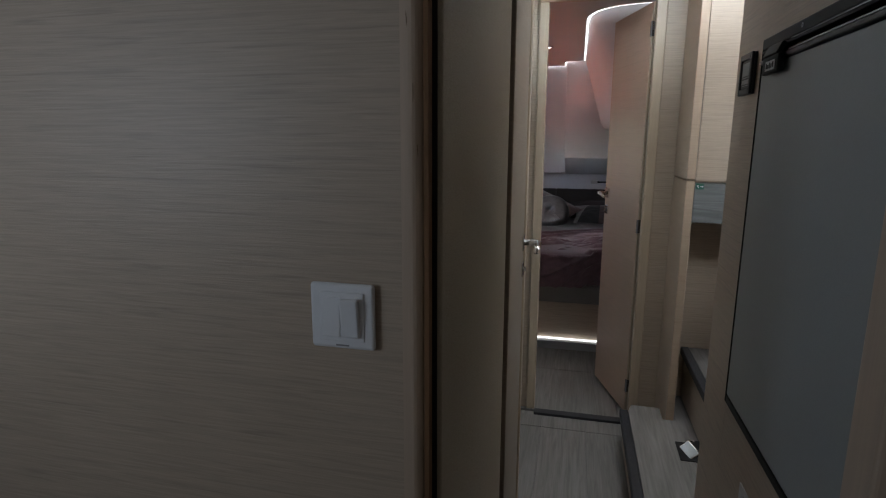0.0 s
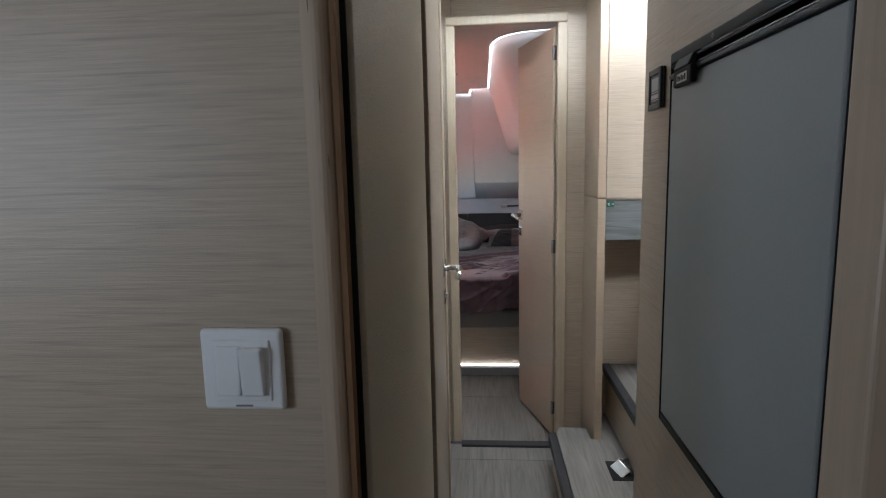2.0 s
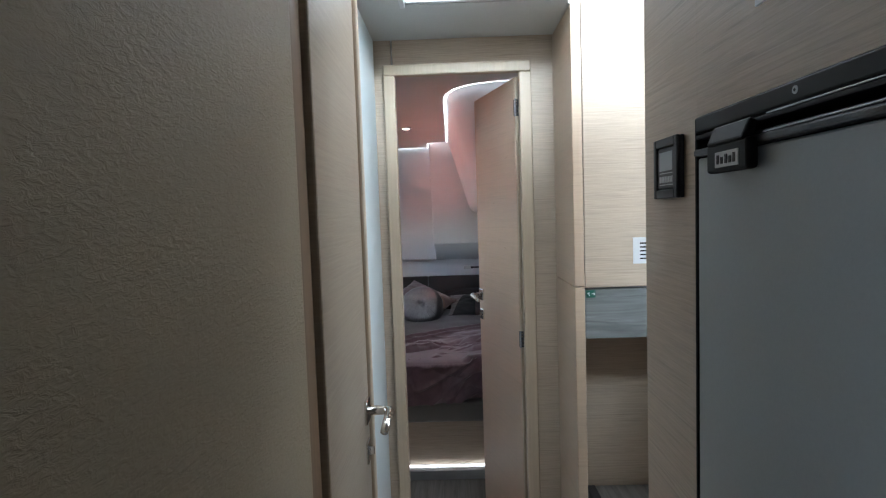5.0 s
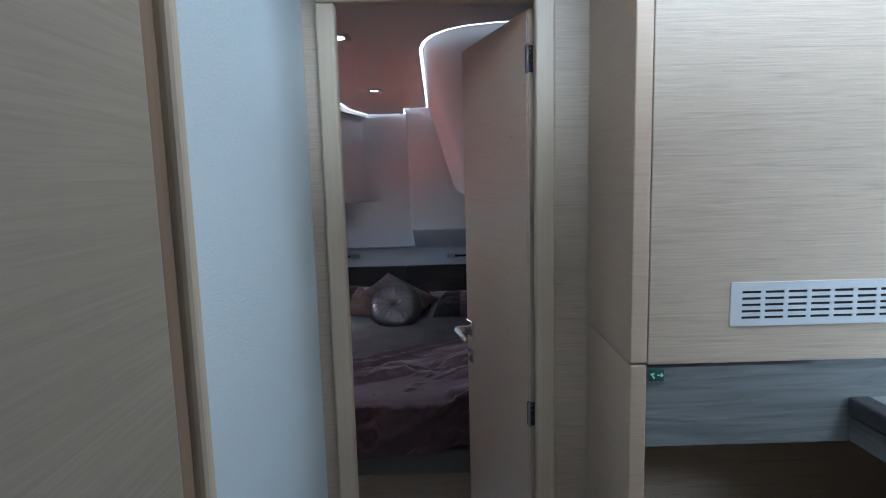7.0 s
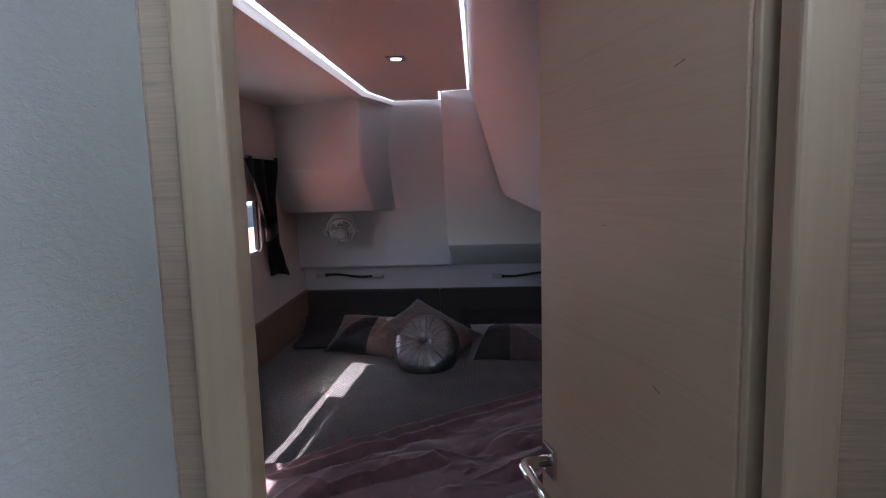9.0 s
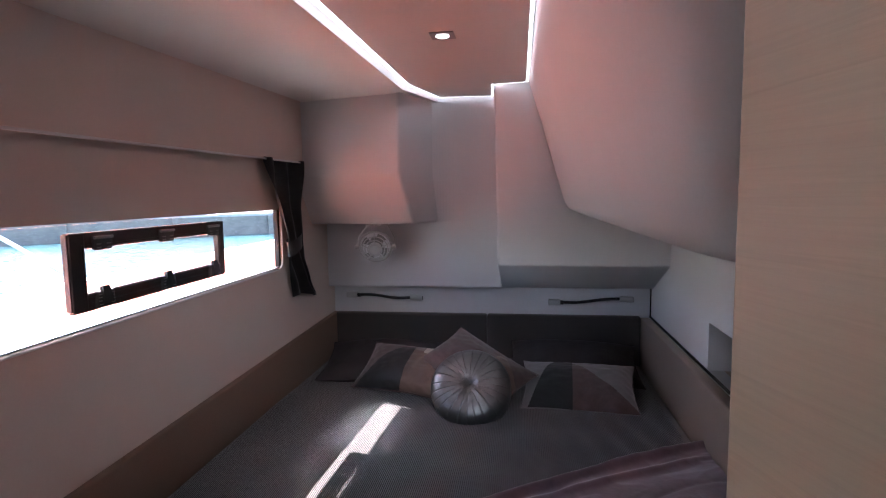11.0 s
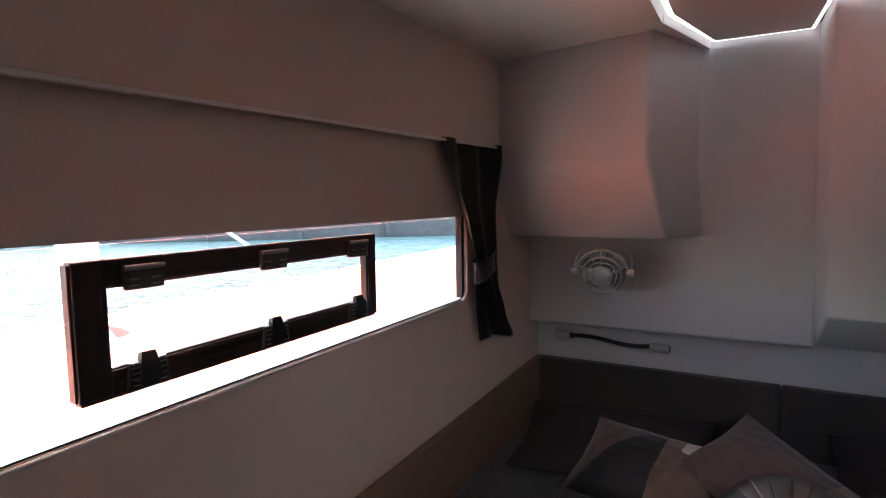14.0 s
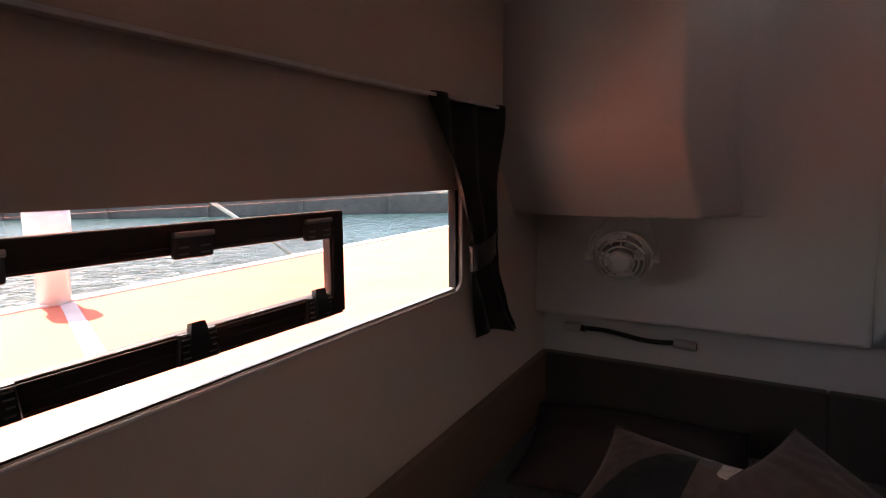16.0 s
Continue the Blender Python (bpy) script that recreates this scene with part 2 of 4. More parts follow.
WHITE_LINE = material("white_deck_paint", (0.8, 0.78, 0.74), 0.7, grain=(15, 15, 15), amount=0.06)
WATER = material("harbour_water", (0.04, 0.105, 0.11), 0.08, grain=(1.2, 1.2, 1.2), amount=0.3)
nt = WATER.node_tree
wave = nt.nodes.new("ShaderNodeTexNoise")
wave.inputs["Scale"].default_value, wave.inputs["Detail"].default_value, wave.inputs["Distortion"].default_value = 2.6, 3.0, 0.8
wgeo = nt.nodes.new("ShaderNodeNewGeometry")
nt.links.new(wgeo.outputs["Position"], wave.inputs[0])
wbump = nt.nodes.new("ShaderNodeBump")
wbump.inputs["Strength"].default_value, wbump.inputs["Distance"].default_value = 1.0, 0.16
nt.links.new(wave.outputs[0], wbump.inputs["Height"])
nt.links.new(wbump.outputs[0], nt.nodes["Principled BSDF"].inputs["Normal"])
CONCRETE = material("grey_concrete", (0.30, 0.30, 0.29), 0.85, grain=(12, 12, 12), amount=0.15, stain=0.15)
DARK_STEEL = material("dark_dock_fender", (0.15, 0.135, 0.115), 0.7, grain=(4, 4, 12), amount=0.2)
HULL = material("hull_white", (0.75, 0.76, 0.77), 0.25, grain=(10, 10, 10), amount=0.02)
GREEN = material("green_sign", (0.008, 0.10, 0.07), 0.4)
ROPE = material("white_rope", (0.7, 0.68, 0.62), 0.8, grain=(90, 90, 90), amount=0.12)
GLASS = glass("clear_glass", (0.98, 1.0, 0.99))
PORT_GLASS = glass("faintly_tinted_glass", (0.95, 0.80, 0.77))

# ---- builders ----
ORIGIN = {}


def thing(name, base, label, category, group="", kind=""):
    ob = new(name)
    ob.empty_display_size = 0.05
    ob.location = base
    ORIGIN[ob.name] = Vector(base)
    return tagged(ob, label, category, group, kind)


def part(name, bm, mat, parent=None, label="", smooth=False):
    """Links a bmesh, given in world metres, as one mesh object under a thing or a part."""
    me = bpy.data.meshes.new(name)
    bmesh.ops.recalc_face_normals(bm, faces=bm.faces[:])
    o = ORIGIN[parent.name] if parent else Vector((0, 0, 0))
    bm.transform(Matrix.Translation(-o))
    bm.to_mesh(me)
    bm.free()
    for m in (mat if isinstance(mat, (list, tuple)) else [mat]):
        me.materials.append(m)
    if smooth:
        for f in me.polygons:
            f.use_smooth = True
    ob = new(name, me)
    if parent:
        ob.parent = parent
    ORIGIN[ob.name] = o
    if label:
        ob["label"] = label
    return ob


def structure(name, bm, mat, label, category, smooth=False):
    return tagged(part(name, bm, mat, None, "", smooth), label, category, "", "structure")


def box(x0, x1, y0, y1, z0, z1, bevel=0.0, m=None, bm=None, seg=2):
    own = bmesh.new()
    vs = [own.verts.new((x, y, z)) for x in (x0, x1) for y in (y0, y1) for z in (z0, z1)]
    for f in ((0, 1, 3, 2), (4, 6, 7, 5), (0, 4, 5, 1), (2, 3, 7, 6), (0, 2, 6, 4), (1, 5, 7, 3)):
        own.faces.new([vs[i] for i in f])
    bmesh.ops.recalc_face_normals(own, faces=own.faces[:])
    if bevel:
        bmesh.ops.bevel(own, geom=own.edges[:], offset=bevel, segments=seg, affect="EDGES", profile=0.5)
    if m:
        own.transform(m)
    return joined(own, bm)


def joined(own, bm):
    if bm is None:
        return own
    me = bpy.data.meshes.new("tmp")
    own.to_mesh(me)
    own.free()
    bm.from_mesh(me)
    bpy.data.meshes.remove(me)
    return bm


def rod(points, radius, bm=None, sides=10, caps=True):
    """A round rod along a line of points."""
    own = bmesh.new()
    pts = [Vector(p) for p in points]
    rings = []
    for i, p in enumerate(pts):
        d = (pts[min(i + 1, len(pts) - 1)] - pts[max(i - 1, 0)]).normalized()
        a = d.orthogonal().normalized() if i == 0 else (a - d * a.dot(d)).normalized()
        b = d.cross(a)
        r = radius[i] if isinstance(radius, (list, tuple)) else radius
        rings.append([own.verts.new(p + r * (math.cos(math.tau * k / sides) * a + math.sin(math.tau * k / sides) * b)) for k in range(sides)])
    for q, w in zip(rings, rings[1:]):
        for k in range(sides):
            own.faces.new((q[k], q[(k + 1) % sides], w[(k + 1) % sides], w[k]))
    if caps:
        own.faces.new(rings[0][::-1])
        own.faces.new(rings[-1])
    return joined(own, bm)


def ring(center, radius, tube, axis, bm=None, n=28, a0=0.0, a1=math.tau):
    ax = Vector(axis).normalized()
    u = ax.orthogonal().normalized()
    v = ax.cross(u)
    pts = [Vector(center) + radius * (math.cos(a0 + (a1 - a0) * i / n) * u + math.sin(a0 + (a1 - a0) * i / n) * v) for i in range(n + 1)]
    return rod(pts, tube, bm, 6, False)


def prism(points, z0, z1, bm=None):
    own = bmesh.new()
    lo = [own.verts.new((x, y, z0)) for x, y in points]
    hi = [own.verts.new((x, y, z1)) for x, y in points]
    own.faces.new(lo[::-1])
    own.faces.new(hi)
    n = len(points)
    for i in range(n):
        own.faces.new((lo[i], lo[(i + 1) % n], hi[(i + 1) % n], hi[i]))
    return joined(own, bm)


def loft(rows, close=False):
    """Quads between rows of points of equal length."""
    own = bmesh.new()
    vs = [[own.verts.new(p) for p in r] for r in rows]
    for q, w in zip(vs, vs[1:]):
        for k in range(len(q) - (0 if close else 1)):
            j = (k + 1) % len(q)
            own.faces.new((q[k], q[j], w[j], w[k]))
    return own


def grid(nx, ny, f):
    return loft([[f(i / nx, j / ny) for i in range(nx + 1)] for j in range(ny + 1)])


def noise3(x, y, z, s=1.0):
    return noise.noise(Vector((x * s, y * s, z * s)))


# the hull side of the cabin tapers towards the bow: local x inwards, y along, z up
HULLSIDE = pose(-1.205, 4.1, 0, 0, 0, -math.degrees(math.atan(0.055)))

# ---- setting: floor, walls, ceilings ----
floor = structure("floor", box(-1.4, 2.6, -1.7, 6.2, -0.12, -0.012), FLOOR_WOOD, "grey wood-effect laminate boat floor", "floor")

# bulkhead with the light switch, its rounded corner post and the slot behind it
structure("wall_aft_bulkhead", box(-1.4, -0.2065, 0.65, 0.669, 0, 2.14), VENEER, "greige oak veneer bulkhead with fine horizontal grain", "wall")
structure("trim_corner_post", prism([(-0.2063, 0.670), (-0.2063, 0.646)] + [(-0.1965 + 0.016 * math.sin(a * math.pi / 12), 0.662 - 0.016 * math.cos(a * math.pi / 12)) for a in range(7)] + [(-0.1805, 0.670)], 0, 2.14), POST, "rounded solid oak corner post", "trim")
for xa, za, xb, zb in ((-0.199, 1.534, -0.198, 1.516), (-0.191, 1.454, -0.191, 1.431), (-0.186, 1.384, -0.185, 1.369)):
    structure("trim_scratch", rod([(xa, 0.6462, za), ((xa + xb) / 2 + 0.0004, 0.6458, (za + zb) / 2), (xb, 0.6462, zb)], [0.0002, 0.0006, 0.0002], sides=5), DARK_TRIM, "short dark scratch on the corner post", "scratch")
# near-black sheet paints the shade inside the slot
structure("wall_slot_shade", box(-1.4, -0.1705, 0.6805, 0.685, 0, 2.14), GAP, "near-black sheet standing in for the shade in the pocket door slot", "wall")
structure("wall_left_vinyl", prism([(-0.32, 1.370), (-0.32, 0.686)] + [(-0.172 + 0.007 * math.sin(a * math.pi / 16), 0.693 - 0.007 * math.cos(a * math.pi / 16)) for a in range(9)] + [(-0.165, 1.370)], 0, 2.14), VINYL, "beige textured vinyl wall lining", "wall")
structure("wall_left_core", box(-1.4, -0.33, 0.710, 2.76, 0, 2.14), WHITE_VINYL, "hidden core of the side wall", "wall")
structure("wall_left_white", box(-0.32, -0.236, 1.935, 2.762, 0, 2.14), WHITE_VINYL, "white grained vinyl wall lining", "wall")
structure("wall_left_over_door", box(-0.32, -0.170, 1.373, 1.932, 2.03, 2.14), VINYL, "beige vinyl above the side door", "wall")
structure("trim_side_door_near", box(-0.32, -0.176, 1.373, 1.466, 0, 2.025, 0.004), DARK_TRIM, "dark oak door jamb", "trim")
structure("trim_side_door_stop", box(-0.32, -0.172, 1.874, 1.908, 0, 2.025, 0.003), DARK_TRIM, "dark oak door stop", "trim")
structure("trim_side_door_far", box(-0.32, -0.160, 1.909, 1.931, 0, 2.025, 0.008, seg=3), TRIM_WOOD, "rounded oak door jamb", "trim")
structure("trim_side_door_head", box(-0.32, -0.164, 1.468, 1.872, 2.0, 2.025, 0.004), TRIM_WOOD, "oak door head", "trim")

# added strip: the post's shaded side as a dark colour
structure("trim_post_shade", box(-0.1803, -0.1742, 0.6540, 0.6715, 0, 2.14), POST_SHADE, "dark brown strip for the shaded side of the corner post", "trim")
structure("trim_pocket_door_pull", box(-0.200, -0.1815, 0.6750, 0.6815, 0.25, 1.13, 0.003, seg=3), BLACK, "black edge of the pocket door", "trim")

# wall with the fridge, pierced for it
for nm, b in (("wall_right_aft", (0.395, 0.43, -1.7, 0.7455, 0, 2.14)), ("wall_right_joint", (0.405, 0.43, 0.7457, 0.7473, 0, 2.14)), ("wall_right_near_fridge", (0.395, 0.43, 0.7475, 0.7995, 0, 2.14)),
              ("wall_right_past_fridge", (0.395, 0.43, 1.4405, 1.655, 0, 2.14)), ("wall_right_below_fridge", (0.395, 0.43, 0.80, 1.44, 0, 0.741)), ("wall_right_above_fridge", (0.395, 0.43, 0.80, 1.44, 1.61, 2.14))):
    structure(nm, box(*b), VENEER, "greige oak veneer wall round a built-in fridge", "wall")
structure("trim_doorway_jamb", box(0.321, 0.394, 0.622, 0.688, 0, 2.139, 0.006, seg=3), POST, "pale oak doorway jamb opposite the pocket door", "trim")
structure("wall_stairwell_aft", box(0.43, 0.90, 1.60, 1.655, 0, 2.14), VENEER, "oak veneer side of the stairwell", "wall")

# wall with the cabin door
bm = box(-0.235, -0.172, 2.765, 2.788, 0, 2.14)
box(-1.4, -0.235, 2.763, 2.788, 0, 2.14, bm=bm)
box(0.344, 1.0, 2.765, 2.788, 0, 2.14, bm=bm)
box(-0.166, 0.344, 2.765, 2.788, 2.014, 2.14, bm=bm)
structure("wall_cabin_door", bm, VENEER, "oak veneer wall round the cabin doorway", "wall")
for nm, b in (("trim_casing_left", (-0.202, -0.158, 2.745, 2.784, 0, 2.005)), ("trim_casing_right", (0.306, 0.353, 2.745, 2.783, 0, 2.005)),
              ("trim_casing_head", (-0.202, 0.352, 2.745, 2.784, 2.006, 2.046))):
    structure(nm, box(*b, 0.006, seg=3), TRIM_WOOD, "pale oak door casing", "trim")
structure("trim_threshold", box(-0.158, 0.302, 2.700, 2.75, -0.012, 0.006, 0.003), NOSING, "dark threshold strip across the doorway", "trim")

# return panel, cabinet front and grey band beside the stairs
structure("wall_return_upper", box(0.436, 0.469, 2.45, 2.764, 1.230, 2.139, 0.003), DOOR_WOOD, "oak veneer return panel", "wall")
structure("wall_return_lower", box(0.436, 0.469, 2.45, 2.764, 0, 1.227, 0.003), DOOR_WOOD, "oak veneer return panel", "wall")
structure("wall_stairs_cabinet", box(0.471, 2.6, 2.452, 2.50, 1.226, 3.1, 0.002), VENEER, "pale oak cabinet front above the stairs", "wall")
structure("wall_stairs_band", box(0.471, 2.6, 2.456, 2.50, 1.055, 1.218), GREYWOOD, "grey oak laminate band", "wall")
structure("wall_stairs_back", box(0.470, 2.6, 2.720, 2.76, 0, 1.055), VENEER, "oak veneer wall behind the stairs", "wall")
structure("wall_stairs_soffit", box(0.470, 2.6, 2.501, 2.76, 1.056, 1.10), VENEER, "underside of the cabinet over the stairs", "wall")
structure("wall_stairs_end", box(1.30, 1.34, 1.656, 2.719, 0, 1.05), VENEER, "oak riser panel behind the stairs", "wall")
structure("floor_saloon", box(0.90, 2.6, 0.3, 2.451, 1.06, 1.148), GREYWOOD, "grey oak saloon floor above the stairs", "floor")
structure("trim_saloon_nosing", box(0.868, 0.912, 1.66, 2.450, 1.112, 1.152, 0.006), NOSING, "black rubber nosing on the saloon floor edge", "trim")
structure("trim_saloon_edge", box(0.878, 0.898, 1.66, 2.450, 1.06, 1.110), GREYWOOD, "grey oak edge of the saloon floor", "trim")

# ceiling of the corridor with the opening to the saloon
bm = box(-1.4, -0.085, -1.7, 2.765, 2.141, 2.20)
box(-0.085, 0.4295, 2.42, 2.765, 2.141, 2.20, bm=bm)
box(0.4297, 0.4698, 2.4525, 2.765, 2.1402, 2.20, bm=bm)
box(-0.085, 0.43, -1.7, 1.66, 2.141, 2.20, bm=bm)
box(0.43, 0.90, -1.7, 1.655, 2.141, 2.20, bm=bm)
box(0.90, 2.6, -1.7, 0.3, 2.141, 2.20, bm=bm)
structure("ceiling_corridor", bm, CEIL, "pale grey corridor ceiling", "ceiling")
bm = box(-0.103, -0.086, 1.66, 2.42, 2.13, 2.235, 0.003)
box(-0.086, 0.424, 2.404, 2.419, 2.143, 2.205, 0.003, bm=bm)
structure("trim_hatch_upstand", bm, SHELL, "white upstand round the ceiling opening", "trim")
structure("trim_hatch_track", box(-0.083, 2.5, 2.425, 2.4505, 2.222, 2.240, 0.002), GREY_METAL, "thin grey metal track", "trim")

# saloon shell above
bm = box(-1.4, -1.34, 0.3, 2.6, 2.2, 3.1)
box(0.90, 2.6, 0.24, 0.3, 1.0, 2.2, bm=bm)
box(0.90, 0.94, 0.3, 1.655, 1.148, 2.2, bm=bm)
box(0.90, 2.6, 1.62, 1.655, 0, 1.06, bm=bm)
box(-1.4, 2.6, 0.24, 0.3, 2.2, 3.1, bm=bm)
box(-1.4, 0.47, 2.53, 2.6, 2.2, 3.1, bm=bm)
box(2.6, 2.66, 0.3, 2.6, 0, 3.1, bm=bm)
structure("wall_saloon", bm, SHELL, "white saloon walls", "wall")
structure("ceiling_saloon", box(-1.4, 2.66, 0.24, 2.6, 3.1, 3.16), SHELL, "white saloon ceiling", "ceiling")

# aft cabin behind the start
bm = box(-1.4, -1.36, -1.7, 0.65, 0, 2.14)
box(-1.4, 0.43, -1.76, -1.7, 0, 2.14, bm=bm)
structure("wall_aft_cabin", bm, WHITE_PANEL, "white lining of the aft cabin", "wall")

# ---- forward cabin: linings ----
W0, W1, WZ0, WZ1 = -0.235, 1.176, 1.216, 1.513        # window: along the side, heights
RISE = 0.020                                           # the sill climbs towards the bow
SHEER = HULLSIDE @ Matrix(((1, 0, 0, 0), (0, 1, 0, 0), (0, RISE, 1, 0), (0, 0, 0, 1)))
for nm, b in (("wall_hull_aft", (-0.12, 0, -1.4, W0, 0, 2.14)), ("wall_hull_forward", (-0.03, 0, W1, 2.05, 0, 2.14)),
              ("wall_hull_above", (-0.158, 0, W0, W1, WZ1, 2.14))):
    structure(nm, box(*b, m=HULLSIDE), LINING, "beige padded lining of the hull side round a long window", "wall")
bm = box(-0.03, 0, W0, W1, 0, WZ0)
for v in bm.verts:
    if v.co.z > 0.5:
        v.co.z += RISE * v.co.y
bm.transform(HULLSIDE)
structure("wall_hull_below", bm, LINING, "beige padded lining of the hull side round a long window", "wall")
structure("wall_hull_valance", box(0.001, 0.045, -1.28, 1.352, 1.741, 2.06, 0.006, HULLSIDE), LINING, "deep white valance above the hull window", "wall")
# paler than the valance: the lip's reflected line put into its colour
structure("trim_valance_lip", box(0.0455, 0.051, -1.28, 1.350, 1.736, 1.744, 0.0015, HULLSIDE), SHELL, "thin lip along the valance, paler to carry its bright reflection", "trim")
bm = box(0.001, 0.028, -1.28, 1.80, 0.40, 0.80, 0.006)
for v in bm.verts:
    if v.co.z > 0.6:
        v.co.z += 0.054 * v.co.y
bm.transform(HULLSIDE)
structure("trim_hull_pad", bm, BROWN_PAD, "brown leatherette side padding beside the bed", "trim")
structure("wall_forward", box(-1.4, 1.0, 5.94, 6.0, 0, 2.14), WHITE_PANEL, "white forward bulkhead lining", "wall")
bm = box(-1.2, -0.115, 5.829, 5.938, 1.052, 2.12, 0.014, seg=3)
structure("wall_forward_upper", bm, WHITE_PANEL, "white upper bulkhead panel with rounded lower edge", "wall")
structure("trim_shelf_lip", box(-1.13, 0.70, 5.915, 5.938, 0.89, 1.046, 0.003), WHITE_PANEL, "white panel above the headboard", "trim")

# angular locker in the corner by the window
def chamfered(rows):
    own = loft(rows, True)
    own.verts.ensure_lookup_table()
    own.faces.new(own.verts[:len(rows[0])])
    own.faces.new(own.verts[-len(rows[0]):])
    return own


bm = chamfered([[(-1.20, 5.46, 2.10), (-0.600, 5.46, 2.10), (-0.47, 5.83, 2.10), (-1.20, 5.83, 2.10)],
                [(-1.20, 5.46, 1.675), (-0.600, 5.46, 1.675), (-0.47, 5.83, 1.675), (-1.20, 5.83, 1.675)],
                [(-1.20, 5.63, 1.424), (-0.562, 5.63, 1.424), (-0.45, 5.83, 1.424), (-1.20, 5.83, 1.424)]])
bmesh.ops.bevel(bm, geom=[e for e in bm.edges], offset=0.014, segments=3, affect="EDGES", profile=0.5)
A, B, C = Vector((-0.512, 5.741)), Vector((-0.478, 5.826)), Vector((-0.375, 5.8285))
curve = [(1 - k / 10) ** 2 * A + 2 * (1 - k / 10) * (k / 10) * B + (k / 10) ** 2 * C for k in range(11)]
fil = prism([(p.x, p.y) for p in curve] + [(-0.375, 5.90), (-0.60, 5.90), (-0.60, 5.741)], 1.4255, 2.071)
structure("wall_locker_fillet", fil, WHITE_PANEL, "soft white fillet between the corner boxing and the bulkhead", "wall")
structure("wall_corner_locker", bm, WHITE_PANEL, "white angular moulded boxing in the corner over the fan", "wall", True)
bm = chamfered([[(-0.138, 5.510, 2.12), (0.72, 5.510, 2.12), (0.72, 5.93, 2.12), (-0.14, 5.93, 2.12)],
                [(-0.125, 5.54, 1.215), (0.72, 5.54, 1.215), (0.72, 5.93, 1.215), (-0.125, 5.93, 1.215)],
                [(-0.115, 5.88, 1.048), (0.72, 5.88, 1.048), (0.72, 5.93, 1.048), (-0.115, 5.93, 1.048)]])
bmesh.ops.bevel(bm, geom=[e for e in bm.edges], offset=0.012, segments=3, affect="EDGES", profile=0.5)
structure("wall_overhead_block", bm, WHITE_PANEL, "white moulded boxing over the headboard", "wall", True)

# starboard side: lower wall with a cubby, sloping locker above
for nm, b in (("wall_starboard_lower", (0.70, 0.76, 2.77, 5.94, 0, 0.888)), ("wall_starboard_forward", (0.70, 0.76, 4.968, 5.94, 0.888, 1.55)),
              ("wall_starboard_aft", (0.70, 0.76, 2.77, 3.9, 0.888, 1.55)), ("wall_starboard_upper", (0.70, 0.76, 3.9, 4.968, 1.076, 1.55))):
    structure(nm, box(*b), WHITE_PANEL, "white side lining round a long cubby opening", "wall")
bm = box(0.95, 1.0, 2.77, 5.94, 0, 2.14)
box(0.76, 0.95, 3.86, 5.01, 0.846, 0.884, bm=bm)
box(0.76, 0.95, 3.86, 3.9, 0.884, 1.13, bm=bm)
box(0.76, 0.95, 3.86, 5.01, 1.08, 1.13, bm=bm)
structure("wall_cubby", bm, VENEER, "oak-lined inside of the cubby", "wall")
structure("wall_cubby_end", box(0.761, 0.949, 4.972, 5.008, 0.886, 1.078), WHITE_PANEL, "white end panel of the cubby", "wall")
structure("trim_seam", box(0.6905, 0.6995, 3.9, 5.91, 0.886, 0.8925), GAP, "black seam between the side board and the lining", "trim")
structure("trim_corner_seam", box(0.6935, 0.6995, 5.905, 5.9145, 0.889, 1.046), GAP, "black seam in the forward corner", "trim")
# plan line of the sloping locker's upper edge, with the way into the locker at each point
LINE = [(0.030, 5.50), (0.032, 5.0), (0.034, 4.4), (0.036, 3.9), (0.040, 3.64), (0.052, 3.55), (0.085, 3.455), (0.13, 3.39), (0.19, 3.345), (0.28, 3.315), (0.42, 3.30), (0.70, 3.295)]
rows = []
for i, (x, y) in enumerate(LINE):
    a, b = LINE[max(i - 1, 0)], LINE[min(i + 1, len(LINE) - 1)]
    d = Vector((b[0] - a[0], b[1] - a[1], 0)).normalized()
    n = Vector((-d.y, d.x, 0))
    p = Vector((x, y, 0))
    prof = [(-0.0, 2.13), (0.0, 2.09), (0.05, 1.93), (0.105, 1.74), (0.141, 1.62), (0.160, 1.555), (0.173, 1.522), (0.190, 1.499), (0.212, 1.485), (0.238, 1.478)]
    rows.append([p + n * o + Vector((0, 0, z)) for o, z in prof] + [Vector((0.71, max(y, 3.5), 1.475))])
structure("wall_sloping_locker", loft(rows), WHITE_PANEL, "white sloping locker face with a rounded end", "wall", True)

# ceiling: dropped panel with the light line round it
PANEL = [(-0.559, 2.80), (0.68, 2.80), (0.68, 3.265), (0.41, 3.27), (0.275, 3.285), (0.175, 3.318), (0.11, 3.368), (0.06, 3.44), (0.028, 3.54), (0.014, 3.65), (0.014, 5.47), (-0.152, 5.507), (-0.166, 5.812), (-0.442, 5.815), (-0.535, 5.44)]
structure("ceiling_cabin_panel", prism(PANEL, 2.096, 2.115), CEIL, "pale headliner panel edged by a light line", "ceiling")
structure("ceiling_cabin", box(-1.4, 1.0, 2.767, 6.0, 2.142, 2.20), CEIL, "ceiling above the headliner", "ceiling")
bm = prism([(-1.3, 2.789), (-0.594, 2.789), (-0.5625, 5.43), (-0.62, 5.465), (-1.3, 5.465)], 2.027, 2.140)
prism([(-0.562, 5.425), (-0.456, 5.818), (-0.458, 5.835), (-0.60, 5.60), (-0.64, 5.46)], 2.072, 2.140, bm=bm)
for v in bm.verts:
    if v.co.z < 2.03:
        v.co.z += max(0.0, v.co.x + 1.13) * 0.072
structure("ceiling_side_soffit", bm, SOFFIT, "pale side soffit of the cabin ceiling", "ceiling")

